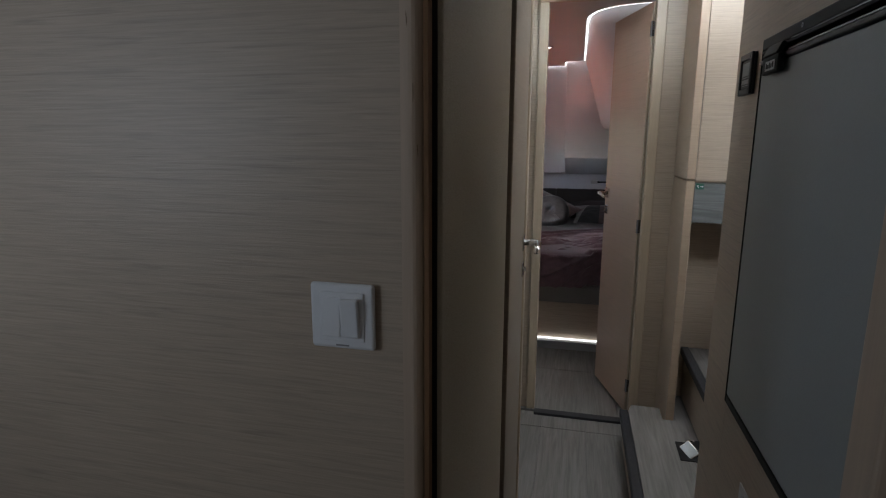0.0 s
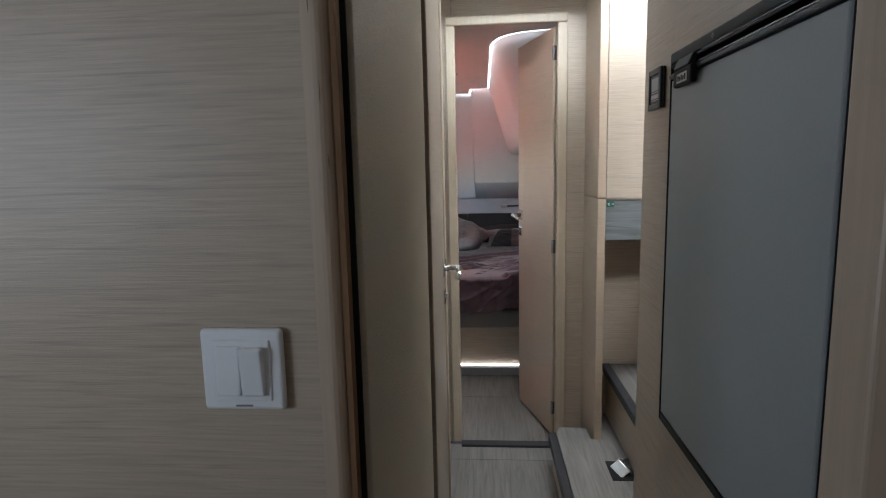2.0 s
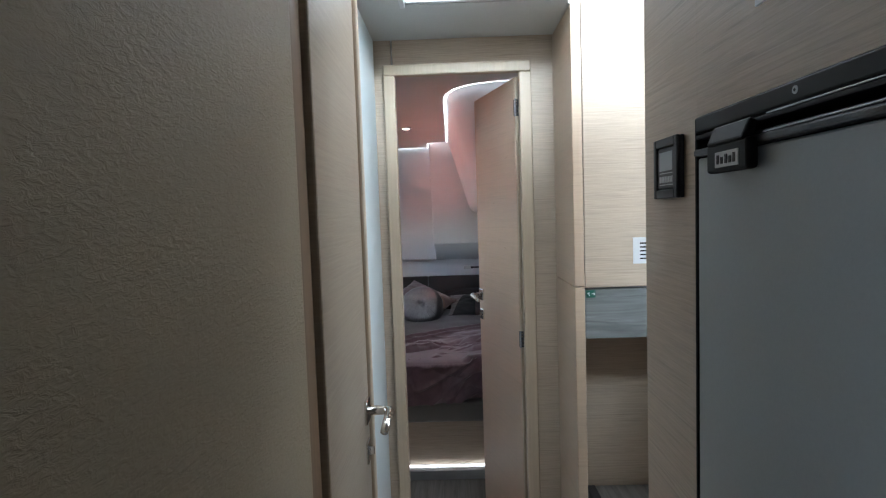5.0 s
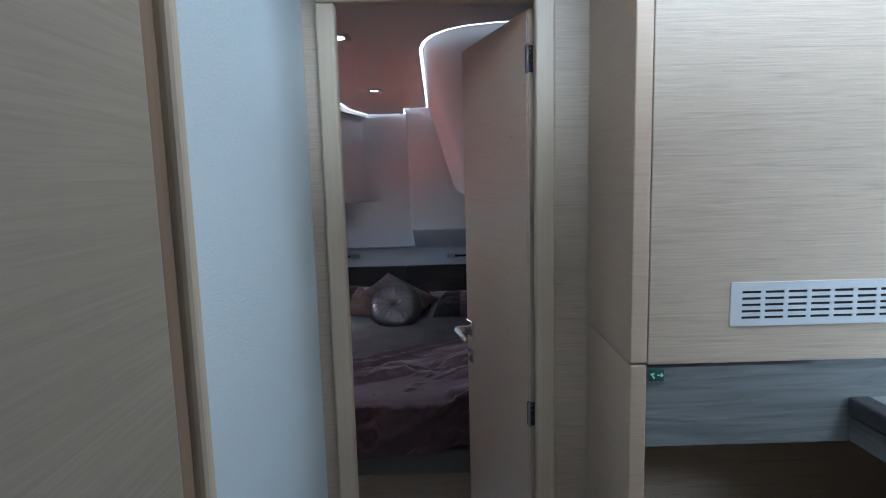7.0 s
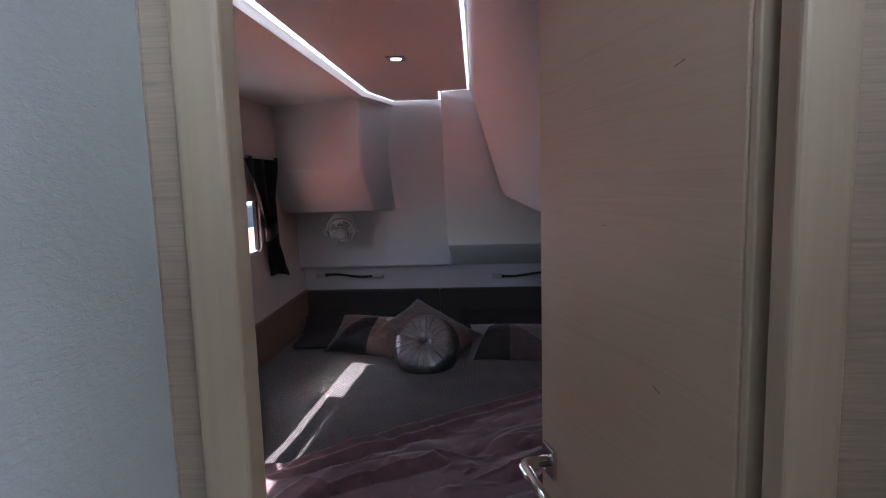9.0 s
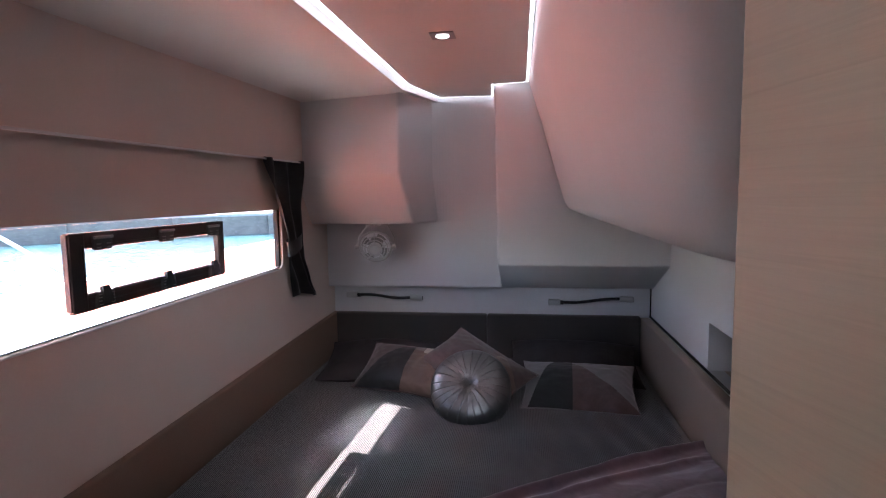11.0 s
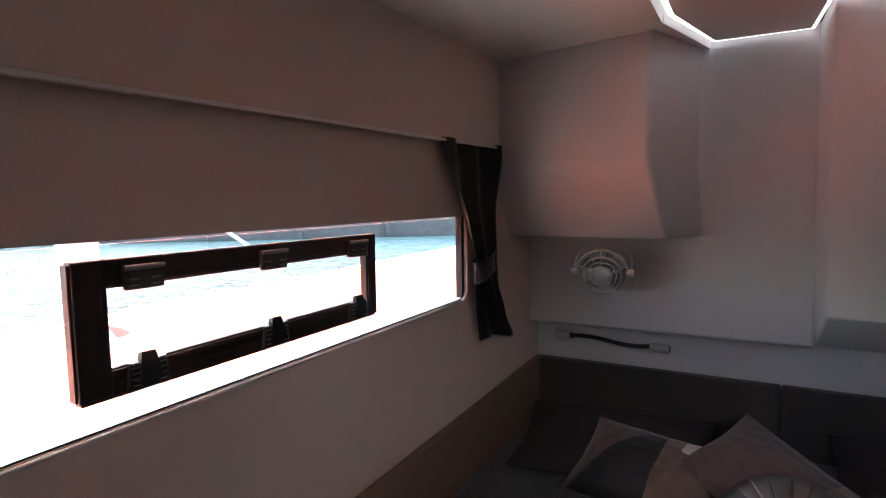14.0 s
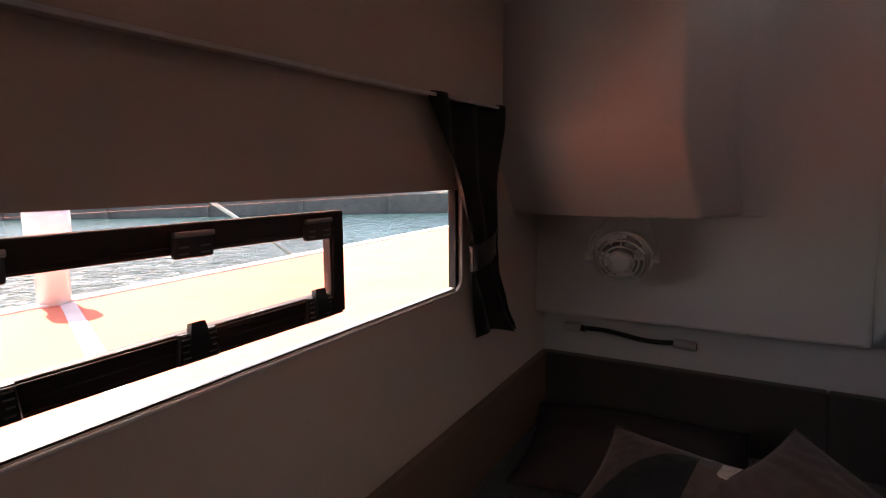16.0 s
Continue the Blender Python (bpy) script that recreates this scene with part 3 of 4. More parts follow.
# light line round the headliner panel
led = thing("led_light_line", (0, 4.4, 2.1), "continuous white LED line round the cabin headliner", "led strip")
edge = PANEL[2:] + [(-0.559, 2.80)]
inner, outer = [], []
for i, (x, y) in enumerate(edge):
    a, b = edge[max(i - 1, 0)], edge[min(i + 1, len(edge) - 1)]
    d0 = Vector((x - a[0], y - a[1], 0))
    d1 = Vector((b[0] - x, b[1] - y, 0))
    d0 = d0.normalized() if d0.length else d1.normalized()
    d1 = d1.normalized() if d1.length else d0
    n0, n1 = Vector((d0.y, -d0.x, 0)), Vector((d1.y, -d1.x, 0))
    n = (n0 + n1).normalized()
    n /= max(0.5, n.dot(n0))
    inner.append(Vector((x, y, 2.0968)) + n * 0.001)
    outer.append(Vector((x, y, 2.0968)) + n * (0.030 if x < -0.54 else 0.016 if x < -0.5 else 0.010 if y > 5.42 else 0.013))
part("strip", loft([inner, outer]), LED, led)


def spot_light(x, y):
    s = thing("ceiling_spot", (x, y, 2.094), "small recessed ceiling spotlight with a metal rim", "ceiling light", "cabin ceiling spots")
    part("rim", box(x - 0.040, x + 0.040, y - 0.040, y + 0.040, 2.0912, 2.0958, 0.0015), GREY_METAL, s, "square metal rim")
    part("lens", rod([(x, y, 2.0925), (x, y, 2.0895)], 0.022, sides=20), SPOT, s)
    return s


spot_light(-0.26, 3.43)
spot_light(-0.265, 4.63)


# ---- doors ----
def lever_handle(parent, at, out, along, back=True):
    """Square rose with a lever, and a key plate below. out: away from the leaf; along: the way the lever points."""
    o, a, u = Vector(out).normalized(), Vector(along).normalized(), Vector((0, 0, 1))
    at = Vector(at)
    m = Matrix((a, o, u)).transposed().to_4x4()
    m.translation = at
    rose = part("rose", box(-0.024, 0.024, 0, 0.008, -0.026, 0.026, 0.002, m), CHROME, parent, "square chrome rose")
    part("keyplate", box(-0.020, 0.020, 0, 0.007, -0.115, -0.068, 0.002, m), CHROME, parent, "square chrome key plate")
    part("key_cylinder", rod([at - u * 0.091 + o * 0.005, at - u * 0.091 + o * 0.016], 0.009, sides=14), CHROME, parent, smooth=False)
    pts = [at + o * 0.004, at + o * 0.042, at + o * 0.052 + a * 0.004, at + o * 0.056 + a * 0.016, at + o * 0.055 + a * 0.05 - u * 0.004, at + o * 0.052 + a * 0.090 - u * 0.014]
    part("lever", rod(pts, [0.0105, 0.0105, 0.0105, 0.0105, 0.0095, 0.008], sides=14), CHROME, parent, "polished chrome lever", True)


door = thing("door_side", (-0.166, 1.63, 0), "closed oak veneer side door with a chrome lever handle", "door", "", "structure")
part("leaf", box(-0.205, -0.164, 1.469, 1.870, 0.012, 1.996, 0.004), SIDE_DOOR_SHADED, door)
lever_handle(door, (-0.166, 1.832, 1.055), (1, 0, 0), (0, -1, 0))

HINGE, FREE = Vector((0.295, 2.800, 0)), Vector((0.159, 3.243, 0))
D = (FREE - HINGE).normalized()
DL = Matrix((D, Vector((-D.y, D.x, 0)), Vector((0, 0, 1)))).transposed().to_4x4()
DL.translation = HINGE
cabin_door = thing("door_cabin", HINGE, "oak veneer cabin door standing open inwards", "door", "", "structure")
LEN = (FREE - HINGE).length
part("leaf", box(0.004, LEN - 0.001, -0.038, 0, 0.014, 1.996, 0.003, DL), CABIN_DOOR, cabin_door)
part("hinge_edge", box(-0.007, 0.003, -0.037, -0.001, 0.014, 1.996, 0.002, DL), TRIM_WOOD, cabin_door, "pale oak lipping")
for z in (1.88, 0.98, 0.16):
    hg = part("hinge", box(-0.008, 0.004, -0.014, 0.0045, z - 0.032, z + 0.032, 0.0015, DL), LATCH, cabin_door, "dark metal hinge")
    part("pin", rod([DL @ Vector((-0.009, 0.003, z - 0.033)), DL @ Vector((-0.009, 0.003, z + 0.033))], 0.0035, sides=10), GREY_METAL, hg, "metal hinge pin", True)
    for dz in (-0.021, -0.007, 0.012, 0.023):
        part("screw", rod([DL @ Vector((-0.0078, -0.007 + 0.004 * (dz > 0), z + dz)), DL @ Vector((-0.0096, -0.007 + 0.004 * (dz > 0), z + dz))], 0.0026, sides=8), CHROME, hg)
for u, z, l, tilt in ((0.10, 1.70, 0.018, 14), (0.13, 1.335, 0.014, -18), (0.25, 1.52, 0.008, 5)):
    part("scratch", box(-l / 2, l / 2, 0.0, 0.0005, -0.0005, 0.0005, m=DL @ pose(u, 0.0002, z, 0, tilt, 0)), DARK_TRIM, cabin_door, "short dark scratch")
hp = DL @ Vector((LEN - 0.042, 0, 1.103))
lever_handle(cabin_door, hp, DL.to_3x3() @ Vector((0, 1, 0)), DL.to_3x3() @ Vector((-1, 0, 0)))
hp = DL @ Vector((LEN - 0.042, -0.038, 1.103))
lever_handle(cabin_door, hp, DL.to_3x3() @ Vector((0, -1, 0)), DL.to_3x3() @ Vector((-1, 0, 0)))

# ---- corridor things ----
sw = thing("light_switch", (-0.286, 0.65, 1.164), "white double rocker light switch in a square plate", "light switch")
part("plate", box(-0.3305, -0.2425, 0.640, 0.6495, 1.120, 1.208, 0.005, seg=4), SWITCH, sw)
part("inner_frame", box(-0.3175, -0.2555, 0.638, 0.642, 1.131, 1.197, 0.0015), SWITCH, sw)
part("rocker", box(-0.0125, 0.0125, -0.004, 0.003, -0.0265, 0.0265, 0.002, pose(-0.2995, 0.6385, 1.164, -3, 0, 0), seg=3), SWITCH, sw)
part("rocker", box(-0.0125, 0.0125, -0.006, 0.003, -0.0265, 0.0265, 0.003, pose(-0.2735, 0.637, 1.164, 6, 0, 0), seg=3), SWITCH, sw, "raised rocker")
part("label_strip", box(-0.2955, -0.2775, 0.6395, 0.6402, 1.1245, 1.1265), GREY_METAL, sw, "faint printed mark")

fr = thing("fridge", (0.41, 1.12, 0.75), "built-in fridge with a grey front panel in a black frame", "fridge")
part("body", box(0.432, 0.86, 0.812, 1.428, 0.762, 1.598), FRIDGE_BLACK, fr)
for b in ((0.3925, 0.431, 0.801, 0.808, 0.743, 1.608), (0.390, 0.431, 1.432, 1.439, 0.743, 1.608), (0.3905, 0.431, 0.809, 1.431, 0.743, 0.763), (0.388, 0.431, 0.809, 1.431, 1.585, 1.608)):
    part("surround", box(*b, 0.003), FRIDGE_BLACK, fr, "black surround")
part("door_panel", box(0.391, 0.428, 0.811, 1.429, 0.766, 1.550, 0.003), FRIDGE_GREY, fr, "matt grey door panel")
part("pull_rail", box(0.384, 0.400, 0.811, 1.429, 1.552, 1.562, 0.003), DARK_RAIL, fr, "grey metal pull rail")
part("upper_rail", box(0.387, 0.430, 0.811, 1.429, 1.576, 1.582, 0.002), FRIDGE_BLACK, fr, "thin black rail")
lt = part("latch", box(0.372, 0.386, 1.262, 1.362, 1.524, 1.560, 0.004), FRIDGE_BLACK, fr, "black plastic latch")
part("latch_hook", box(-0.006, 0.006, 1.268, 1.356, -0.012, 0.014, 0.003, pose(0.379, 0, 1.568, 0, 24, 0)), FRIDGE_BLACK, lt, "sloping upper grip")
part("latch_label", box(0.3708, 0.3725, 1.280, 1.336, 1.530, 1.549, 0.0006), FRIDGE_TXT, lt, "pale printed plate")
for k in range(5):
    part("print_bar", box(0.3702, 0.3709, 1.285 + k * 0.0098, 1.291 + k * 0.0098, 1.534, 1.545 - 0.003 * (k % 2)), FRIDGE_BLACK, lt)
# highlight lines on the two rails, added as paler strips
part("rail_highlight", box(0.3835, 0.3855, 0.812, 1.250, 1.5622, 1.5640, 0.0004), GREY_METAL, fr, "thin metal strip standing in for the rail's highlight")
part("rail_highlight", box(0.3865, 0.3880, 0.812, 1.250, 1.5822, 1.5836, 0.0004), GREY_METAL, fr, "thin metal strip standing in for the rail's highlight")
for y in (1.20, 0.95):
    sk = part("screw", rod([(0.389, y, 1.597), (0.3870, y, 1.597)], 0.0042, sides=14), GREY_METAL, fr, "pale screw head")
    part("screw_slot", rod([(0.3872, y, 1.597), (0.3867, y, 1.597)], 0.0018, sides=8), GAP, sk)

cp = thing("control_panel", (0.395, 1.53, 1.545), "small black control display on the veneer wall", "control panel")
part("back_plate", box(0.3885, 0.3945, 1.482, 1.578, 1.497, 1.593, 0.002), BLACK, cp)
for b in ((1.482, 1.493, 1.497, 1.593), (1.567, 1.578, 1.497, 1.593), (1.493, 1.567, 1.497, 1.511), (1.493, 1.567, 1.579, 1.593)):
    part("bezel", box(0.3815, 0.3884, *b, 0.002), BLACK, cp, "raised black bezel")
part("face", box(0.3845, 0.3884, 1.495, 1.565, 1.513, 1.577, 0.001), LATCH, cp, "dark face")
part("screen", box(0.3835, 0.3846, 1.504, 1.556, 1.541, 1.571, 0.0004), FRIDGE_GREY, cp, "grey display")
for i in range(5):
    part("button", box(0.3832, 0.3846, 1.503 + i * 0.0112, 1.511 + i * 0.0112, 1.522, 1.532, 0.0006), FRIDGE_TXT, cp)
for z in (1.518, 1.5365):
    part("print_line", box(0.3840, 0.3846, 1.503, 1.556, z, z + 0.0012), FRIDGE_TXT, cp)


def slotted_vent(origin, along, out):
    """Pressed metal vent, 0.35 by 0.085 m, with seven columns of five slots."""
    a, o, u = Vector(along), Vector(out), Vector((0, 0, 1))
    m = Matrix((a, o, u)).transposed().to_4x4()
    m.translation = Vector(origin)
    v = thing("wall_vent", origin, "brushed metal wall vent with rows of slots", "vent", "slotted vents")
    cols, rws, w, h = 7, 5, 0.350, 0.086
    x0, px, sw_ = 0.018, (w - 0.036) / cols, 0.037
    z0, pz, sh = 0.0165, 0.0125, 0.0052
    xs = [0.0]
    for c in range(cols):
        xs += [x0 + px * c + 0.004, x0 + px * c + 0.004 + sw_]
    xs.append(w)
    b = bmesh.new()
    zs = [0.0]
    for r in range(rws):
        zs += [z0 + pz * r - sh / 2, z0 + pz * r + sh / 2]
    zs.append(h)
    for i in range(len(xs) - 1):
        for j in range(len(zs) - 1):
            if i % 2 and j % 2:
                continue
            box(xs[i], xs[i + 1], 0, 0.003, zs[j], zs[j + 1], m=m, bm=b)
    bmesh.ops.remove_doubles(b, verts=b.verts[:], dist=0.0001)
    part("plate", b, VENT_METAL, v)
    # near-black sheet gives the slots their depth of shade
    part("backing", box(0.004, w - 0.004, 0.0002, 0.0009, 0.004, h - 0.004, m=m), GAP, v, "near-black sheet standing in for the shade behind the slots")


slotted_vent((0.3948, 1.283, 1.708), (0, -1, 0), (-1, 0, 0))
slotted_vent((0.3948, 1.258, 0.546), (0, -1, 0), (-1, 0, 0))
slotted_vent((0.628, 2.4518, 1.300), (1, 0, 0), (0, -1, 0))

ex = thing("exit_sign", (0.489, 2.455, 1.204), "small green escape sign sticker on the grey band", "sign")
part("sticker", box(0.474, 0.504, 2.4535, 2.4555, 1.192, 1.216), GREEN, ex)
part("arrow", box(0.491, 0.501, 2.4525, 2.4535, 1.2035, 1.2055), SWITCH, ex, "white arrow")
for s_ in (-1, 1):
    part("arrow_head", box(-0.005, 0.0, -0.0005, 0.0005, -0.001, 0.001, m=pose(0.502, 2.453, 1.2045, 0, 45 * s_, 0)), SWITCH, ex)
part("mark", box(-0.006, 0.006, -0.0005, 0.0005, -0.0015, 0.0015, m=pose(0.482, 2.453, 1.203, 0, 60, 0)), SWITCH, ex, "white mark")
part("mark", box(-0.004, 0.004, -0.0005, 0.0005, -0.0013, 0.0013, m=pose(0.481, 2.453, 1.207, 0, -20, 0)), SWITCH, ex)


def stair(name, poly, z, x_edge, y0, y1, bottom):
    st = thing(name, (x_edge, y0, bottom), "grey oak-laminate stair tread with a black nosing", "stair step", "companionway steps")
    part("tread", prism(poly, z - 0.03, z), FLOOR_WOOD, st, "grey wood-effect tread")
    part("nosing", box(x_edge - 0.008, x_edge + 0.028, y0, y1, z - 0.034, z + 0.004, 0.005), NOSING, st, "black rubber nosing")
    part("riser", box(x_edge + 0.012, x_edge + 0.03, y0 + 0.01, y1 - 0.004, bottom, z - 0.035), VENEER, st, "oak veneer riser")
    return st


step = stair("stair_step", [(0.282, 1.67), (0.62, 1.67), (0.62, 2.715), (0.471, 2.715), (0.471, 2.448), (0.424, 2.448), (0.424, 2.56), (0.30, 2.56), (0.282, 2.50)], 0.17, 0.252, 1.67, 2.50, -0.012)
step = stair("stair_step", [(0.560, 1.66), (0.90, 1.66), (0.90, 2.716), (0.560, 2.716)], 0.42, 0.530, 1.66, 2.716, 0.172)
step = stair("stair_step", [(0.883, 1.66), (1.29, 1.66), (1.29, 2.30), (0.883, 2.30)], 0.67, 0.853, 1.66, 2.30, 0.422)
sl = thing("flush_latch", (0.49, 2.2, 0.17), "chrome flush lifting latch in a dark recess on the step", "latch")
part("recess", box(0.445, 0.535, 2.12, 2.26, 0.1705, 0.174, 0.001), GAP, sl)
part("cover", box(-0.024, 0.024, -0.034, 0.034, 0, 0.012, 0.005, pose(0.487, 2.175, 0.184, 22, -30, 20), seg=3), CHROME, sl, "raised chrome cover")
part("lever", box(-0.010, 0.010, -0.040, 0.040, 0, 0.010, 0.003, pose(0.520, 2.195, 0.182, 20, -12, -8), seg=3), BLACK, sl, "black latch lever")
part("ring_pull", ring((0.505, 2.23, 0.182), 0.022, 0.004, (0.2, -0.3, 1), bmesh.new(), 20), CHROME, sl, smooth=True)

# ---- forward cabin: window, hatch, curtain ----
win = thing("window_1", (-1.2, 4.4, 1.22), "long narrow hull window looking over a sunlit pontoon", "window", "", "structure")
part("pane", box(-0.026, -0.021, W0 + 0.006, W1 - 0.006, WZ0 + 0.006, WZ1 - 0.006, m=HULLSIDE), GLASS, win).visible_shadow = False
bm = bmesh.new()
for b in ((-0.029, -0.004, W0 + 0.001, W0 + 0.012, WZ0 + 0.001, WZ1 - 0.001), (-0.029, -0.004, W1 - 0.016, W1 - 0.001, WZ0 + 0.001, WZ1 - 0.001)):
    box(*b, 0.002, HULLSIDE, bm)
part("gasket", bm, GAP, win, "black rubber gasket")
part("sill_seal", box(-0.010, -0.002, W0 + 0.013, W1 - 0.017, WZ0 + 0.0005, WZ0 + 0.004, 0.0005, SHEER), BLACK, win, "thin black seal along the sill")
CORNER = [(W1 - 0.030 + 0.030 * math.sin(k * math.pi / 16), WZ0 + 0.030 - 0.030 * math.cos(k * math.pi / 16)) for k in range(9)]
part("surround", rod([HULLSIDE @ Vector((0.001, u, z + RISE * u * (z < 1.4))) for u, z in [(W0 - 0.01, WZ0 - 0.006), (W1 - 0.03, WZ0 - 0.006)] + [(u + 0.006 * k / 8, z - 0.006 * (1 - k / 8)) for k, (u, z) in enumerate(CORNER)] + [(W1 + 0.006, WZ1 + 0.002)]], 0.004, sides=10), SHELL, win, "slim white rounded surround", True)
bm = prism(CORNER + [(W1, WZ0)], -0.028, -0.0005)
bm.transform(SHEER @ Matrix(((0, 0, 1, 0), (1, 0, 0, 0), (0, 1, 0, 0), (0, 0, 0, 1))))
bmesh.ops.recalc_face_normals(bm, faces=bm.faces[:])
part("corner_fillet", bm, SHELL, win, "white rounded corner")

ph = thing("opening_port", (-1.2, 4.45, 1.28), "black-framed opening port hung inside the hull window", "port hatch")
P0, P1, Q0, Q1 = -0.016, 0.694, 1.2700, 1.485
CLIMB = HULLSIDE @ Matrix(((1, 0, 0, 0), (0, 1, 0, 0), (0, 0.017, 1, 0), (0, 0, 0, 1)))
I0, I1, J0, J1 = 0.034, 0.655, 1.316, 1.440           # clear opening of the port
for b, m in (((P0, I0, Q0, Q1), HULLSIDE), ((I1, P1, Q0 + 0.0118, Q1), HULLSIDE), ((I0, I1, Q0, J0), CLIMB), ((I0, I1, J1, Q1), HULLSIDE)):
    part("rail", box(-0.012, 0.010, *b, 0.003, m), PORT_FRAME, ph, "black frame rail")
part("edge_strip", box(-0.012, 0.006, P0 - 0.004, P0 - 0.0005, Q0 + 0.004, Q1 - 0.004, 0.001, HULLSIDE), RED_GLOW, ph, "added strip coloured like the red glow on the frame's edge")
part("edge_strip", box(-0.012, 0.006, P0 + 0.004, P1 - 0.004, Q0 - 0.0045, Q0 - 0.0005, 0.001, CLIMB), RED_GLOW, ph, "added strip coloured like the red glow on the frame's edge")
part("lower_groove", box(0.0098, 0.0112, I0 + 0.01, I1 - 0.01, Q0 + 0.016, Q0 + 0.020, 0.0005, CLIMB), DARK_RAIL, ph, "shallow groove")
for b in ((I0 - 0.012, I0 - 0.004, J0 - 0.012, J1 + 0.012), (I1 + 0.004, I1 + 0.010, J0 - 0.012, J1 + 0.012), (I0 - 0.003, I1 + 0.003, J1 + 0.004, J1 + 0.012)):
    part("inner_bead", box(0.0095, 0.013, *b, 0.0015, HULLSIDE), PORT_FRAME, ph, "raised bead round the opening")
part("inner_bead", box(0.0095, 0.013, I0 - 0.003, I1 + 0.003, J0 - 0.012, J0 - 0.004, 0.0015, CLIMB), PORT_FRAME, ph, "raised bead round the opening")
part("port_pane", box(-0.004, 0.000, I0 + 0.001, I1 - 0.001, J0 + 0.001, J1 - 0.001, m=HULLSIDE), PORT_GLASS, ph, "faintly tinted pane").visible_shadow = False
for u in (0.088, 0.356, 0.614):
    hb = part("port_hinge", box(0.0105, 0.022, u - 0.033, u + 0.033, 1.434, 1.474, 0.004, HULLSIDE), LATCH, ph, "black hinge")
    # pin kept lighter than the hinge to draw its top highlight
    part("hinge_pin", rod([HULLSIDE @ Vector((0.022, u - 0.033, 1.470)), HULLSIDE @ Vector((0.022, u + 0.033, 1.470))], 0.0045, sides=8), GREY_METAL, hb, "pin in lighter metal for the highlight on the hinge's top")
    for du in (-0.026, 0.010):
        for dz in (1.440, 1.450):
            part("slit", box(0.0215, 0.0232, u + du, u + du + 0.016, dz, dz + 0.003, 0.0006, HULLSIDE), RIB_HIGHLIGHT, hb)
    lb = part("port_latch", loft([[CLIMB @ Vector((x, u + sx * w, z)) for sx, z in ((-1, 1.270), (1, 1.270), (0.86, 1.316), (-0.86, 1.316))] for x, w in ((0.0105, 0.036), (0.016, 0.036), (0.019, 0.033))], True), LATCH, ph, "ribbed dark grey latch base")
    part("latch_face", box(0.0185, 0.0195, u - 0.027, u + 0.027, 1.273, 1.313, 0.0004, CLIMB), BLACK, lb)
    for du in (-0.029, 0.015):
        for dz in (1.278, 1.288, 1.298, 1.307):
            part("rib", box(0.0192, 0.0215, u + du, u + du + 0.013, dz, dz + 0.0025, 0.0006, CLIMB), RIB_HIGHLIGHT, lb)
    part("thumb_lever", loft([[CLIMB @ pose(0.022, u - 0.002, 1.284, 0, -10, 0) @ Vector((x, y, z)) for x, y, z in ((-0.004, -w, z), (0.008, -w, z), (0.008, w, z), (-0.004, w, z))] for z, w in ((0.0, 0.0185), (0.012, 0.016), (0.038, 0.0135), (0.046, 0.0115))], True), BLACK, lb)

cu = thing("curtain", HULLSIDE @ Vector((0.03, 1.3, 1.0)), "charcoal velvet curtain tied back at the window end", "curtain")


def curtain_sheet(i, j):
    """i across, j down; gathered at the tie."""
    z = 1.748 - j * 0.690
    stops = [(1.748, 0.955, 1.335), (1.60, 1.042, 1.330), (1.50, 1.112, 1.325), (1.385, 1.170, 1.330), (1.335, 1.180, 1.332), (1.26, 1.188, 1.350), (1.13, 1.228, 1.435), (1.04, 1.245, 1.525)]
    for (z0, a0, b0), (z1, a1, b1) in zip(stops, stops[1:]):
        if z >= z1 - 1e-6:
            f = (z0 - z) / (z0 - z1)
            a, b = a0 + (a1 - a0) * f, b0 + (b1 - b0) * f
            break
    fold = math.sin(i * math.tau * 2.2 + 1.6 * math.sin(j * 4) + noise3(i, j * 2, 7) * 2) * 0.6 + 0.5 * math.sin(i * math.tau * 1.1 + 1.0 + 2 * j)
    depth = 0.028 + 0.027 * fold * (0.5 + abs(j - 0.57)) + 0.010 * noise3(i * 4, j * 5, 2.0)
    z += 0.022 * (1 - i) * j ** 6
    if j > 0.99:
        z += 0.012 * math.sin(i * 5)
    return HULLSIDE @ Vector((depth, a + (b - a) * i, z))


bm = grid(48, 60, curtain_sheet)
bmesh.ops.solidify(bm, geom=bm.faces[:], thickness=0.004)
part("cloth", bm, CURTAIN, cu, smooth=True)
bm = loft([[HULLSIDE @ Vector((0.034 + 0.025 * math.cos(a * math.tau / 20), 1.248 + (0.066 + 0.006 * math.sin(z * 60)) * math.sin(a * math.tau / 20), z + 0.022 * math.sin(a * math.tau / 20))) for a in range(20)] for z in (1.380, 1.368, 1.353, 1.333, 1.318, 1.310)], True)
part("tie_band", bm, CURTAIN, cu, "charcoal tie band", True)

# ---- fan ----
FC = Vector((-0.778, 5.645, 1.300))
AX = Vector((0.12, -0.93, -0.34)).normalized()
fan = thing("wall_fan", FC, "small white caged cabin fan hanging under the boxing", "fan")
SX = AX.cross(Vector((0, 0, 1))).normalized()
SU = SX.cross(AX).normalized()
bm = bmesh.new()
for r, off in ((0.086, 0.0), (0.068, 0.020), (0.052, 0.029), (0.037, 0.034)):
    ring(FC + AX * off, r, 0.0032 if r < 0.08 else 0.0045, AX, bm, 32)
for k in range(5):
    a = math.tau * k / 5 + 0.3
    w = SX * math.cos(a) + SU * math.sin(a)
    rod([FC + w * 0.086, FC + w * 0.068 + AX * 0.020, FC + w * 0.037 + AX * 0.034, FC + w * 0.015 + AX * 0.036], 0.003, bm, 6)
part("cage", bm, FAN_WHITE, fan, smooth=True)
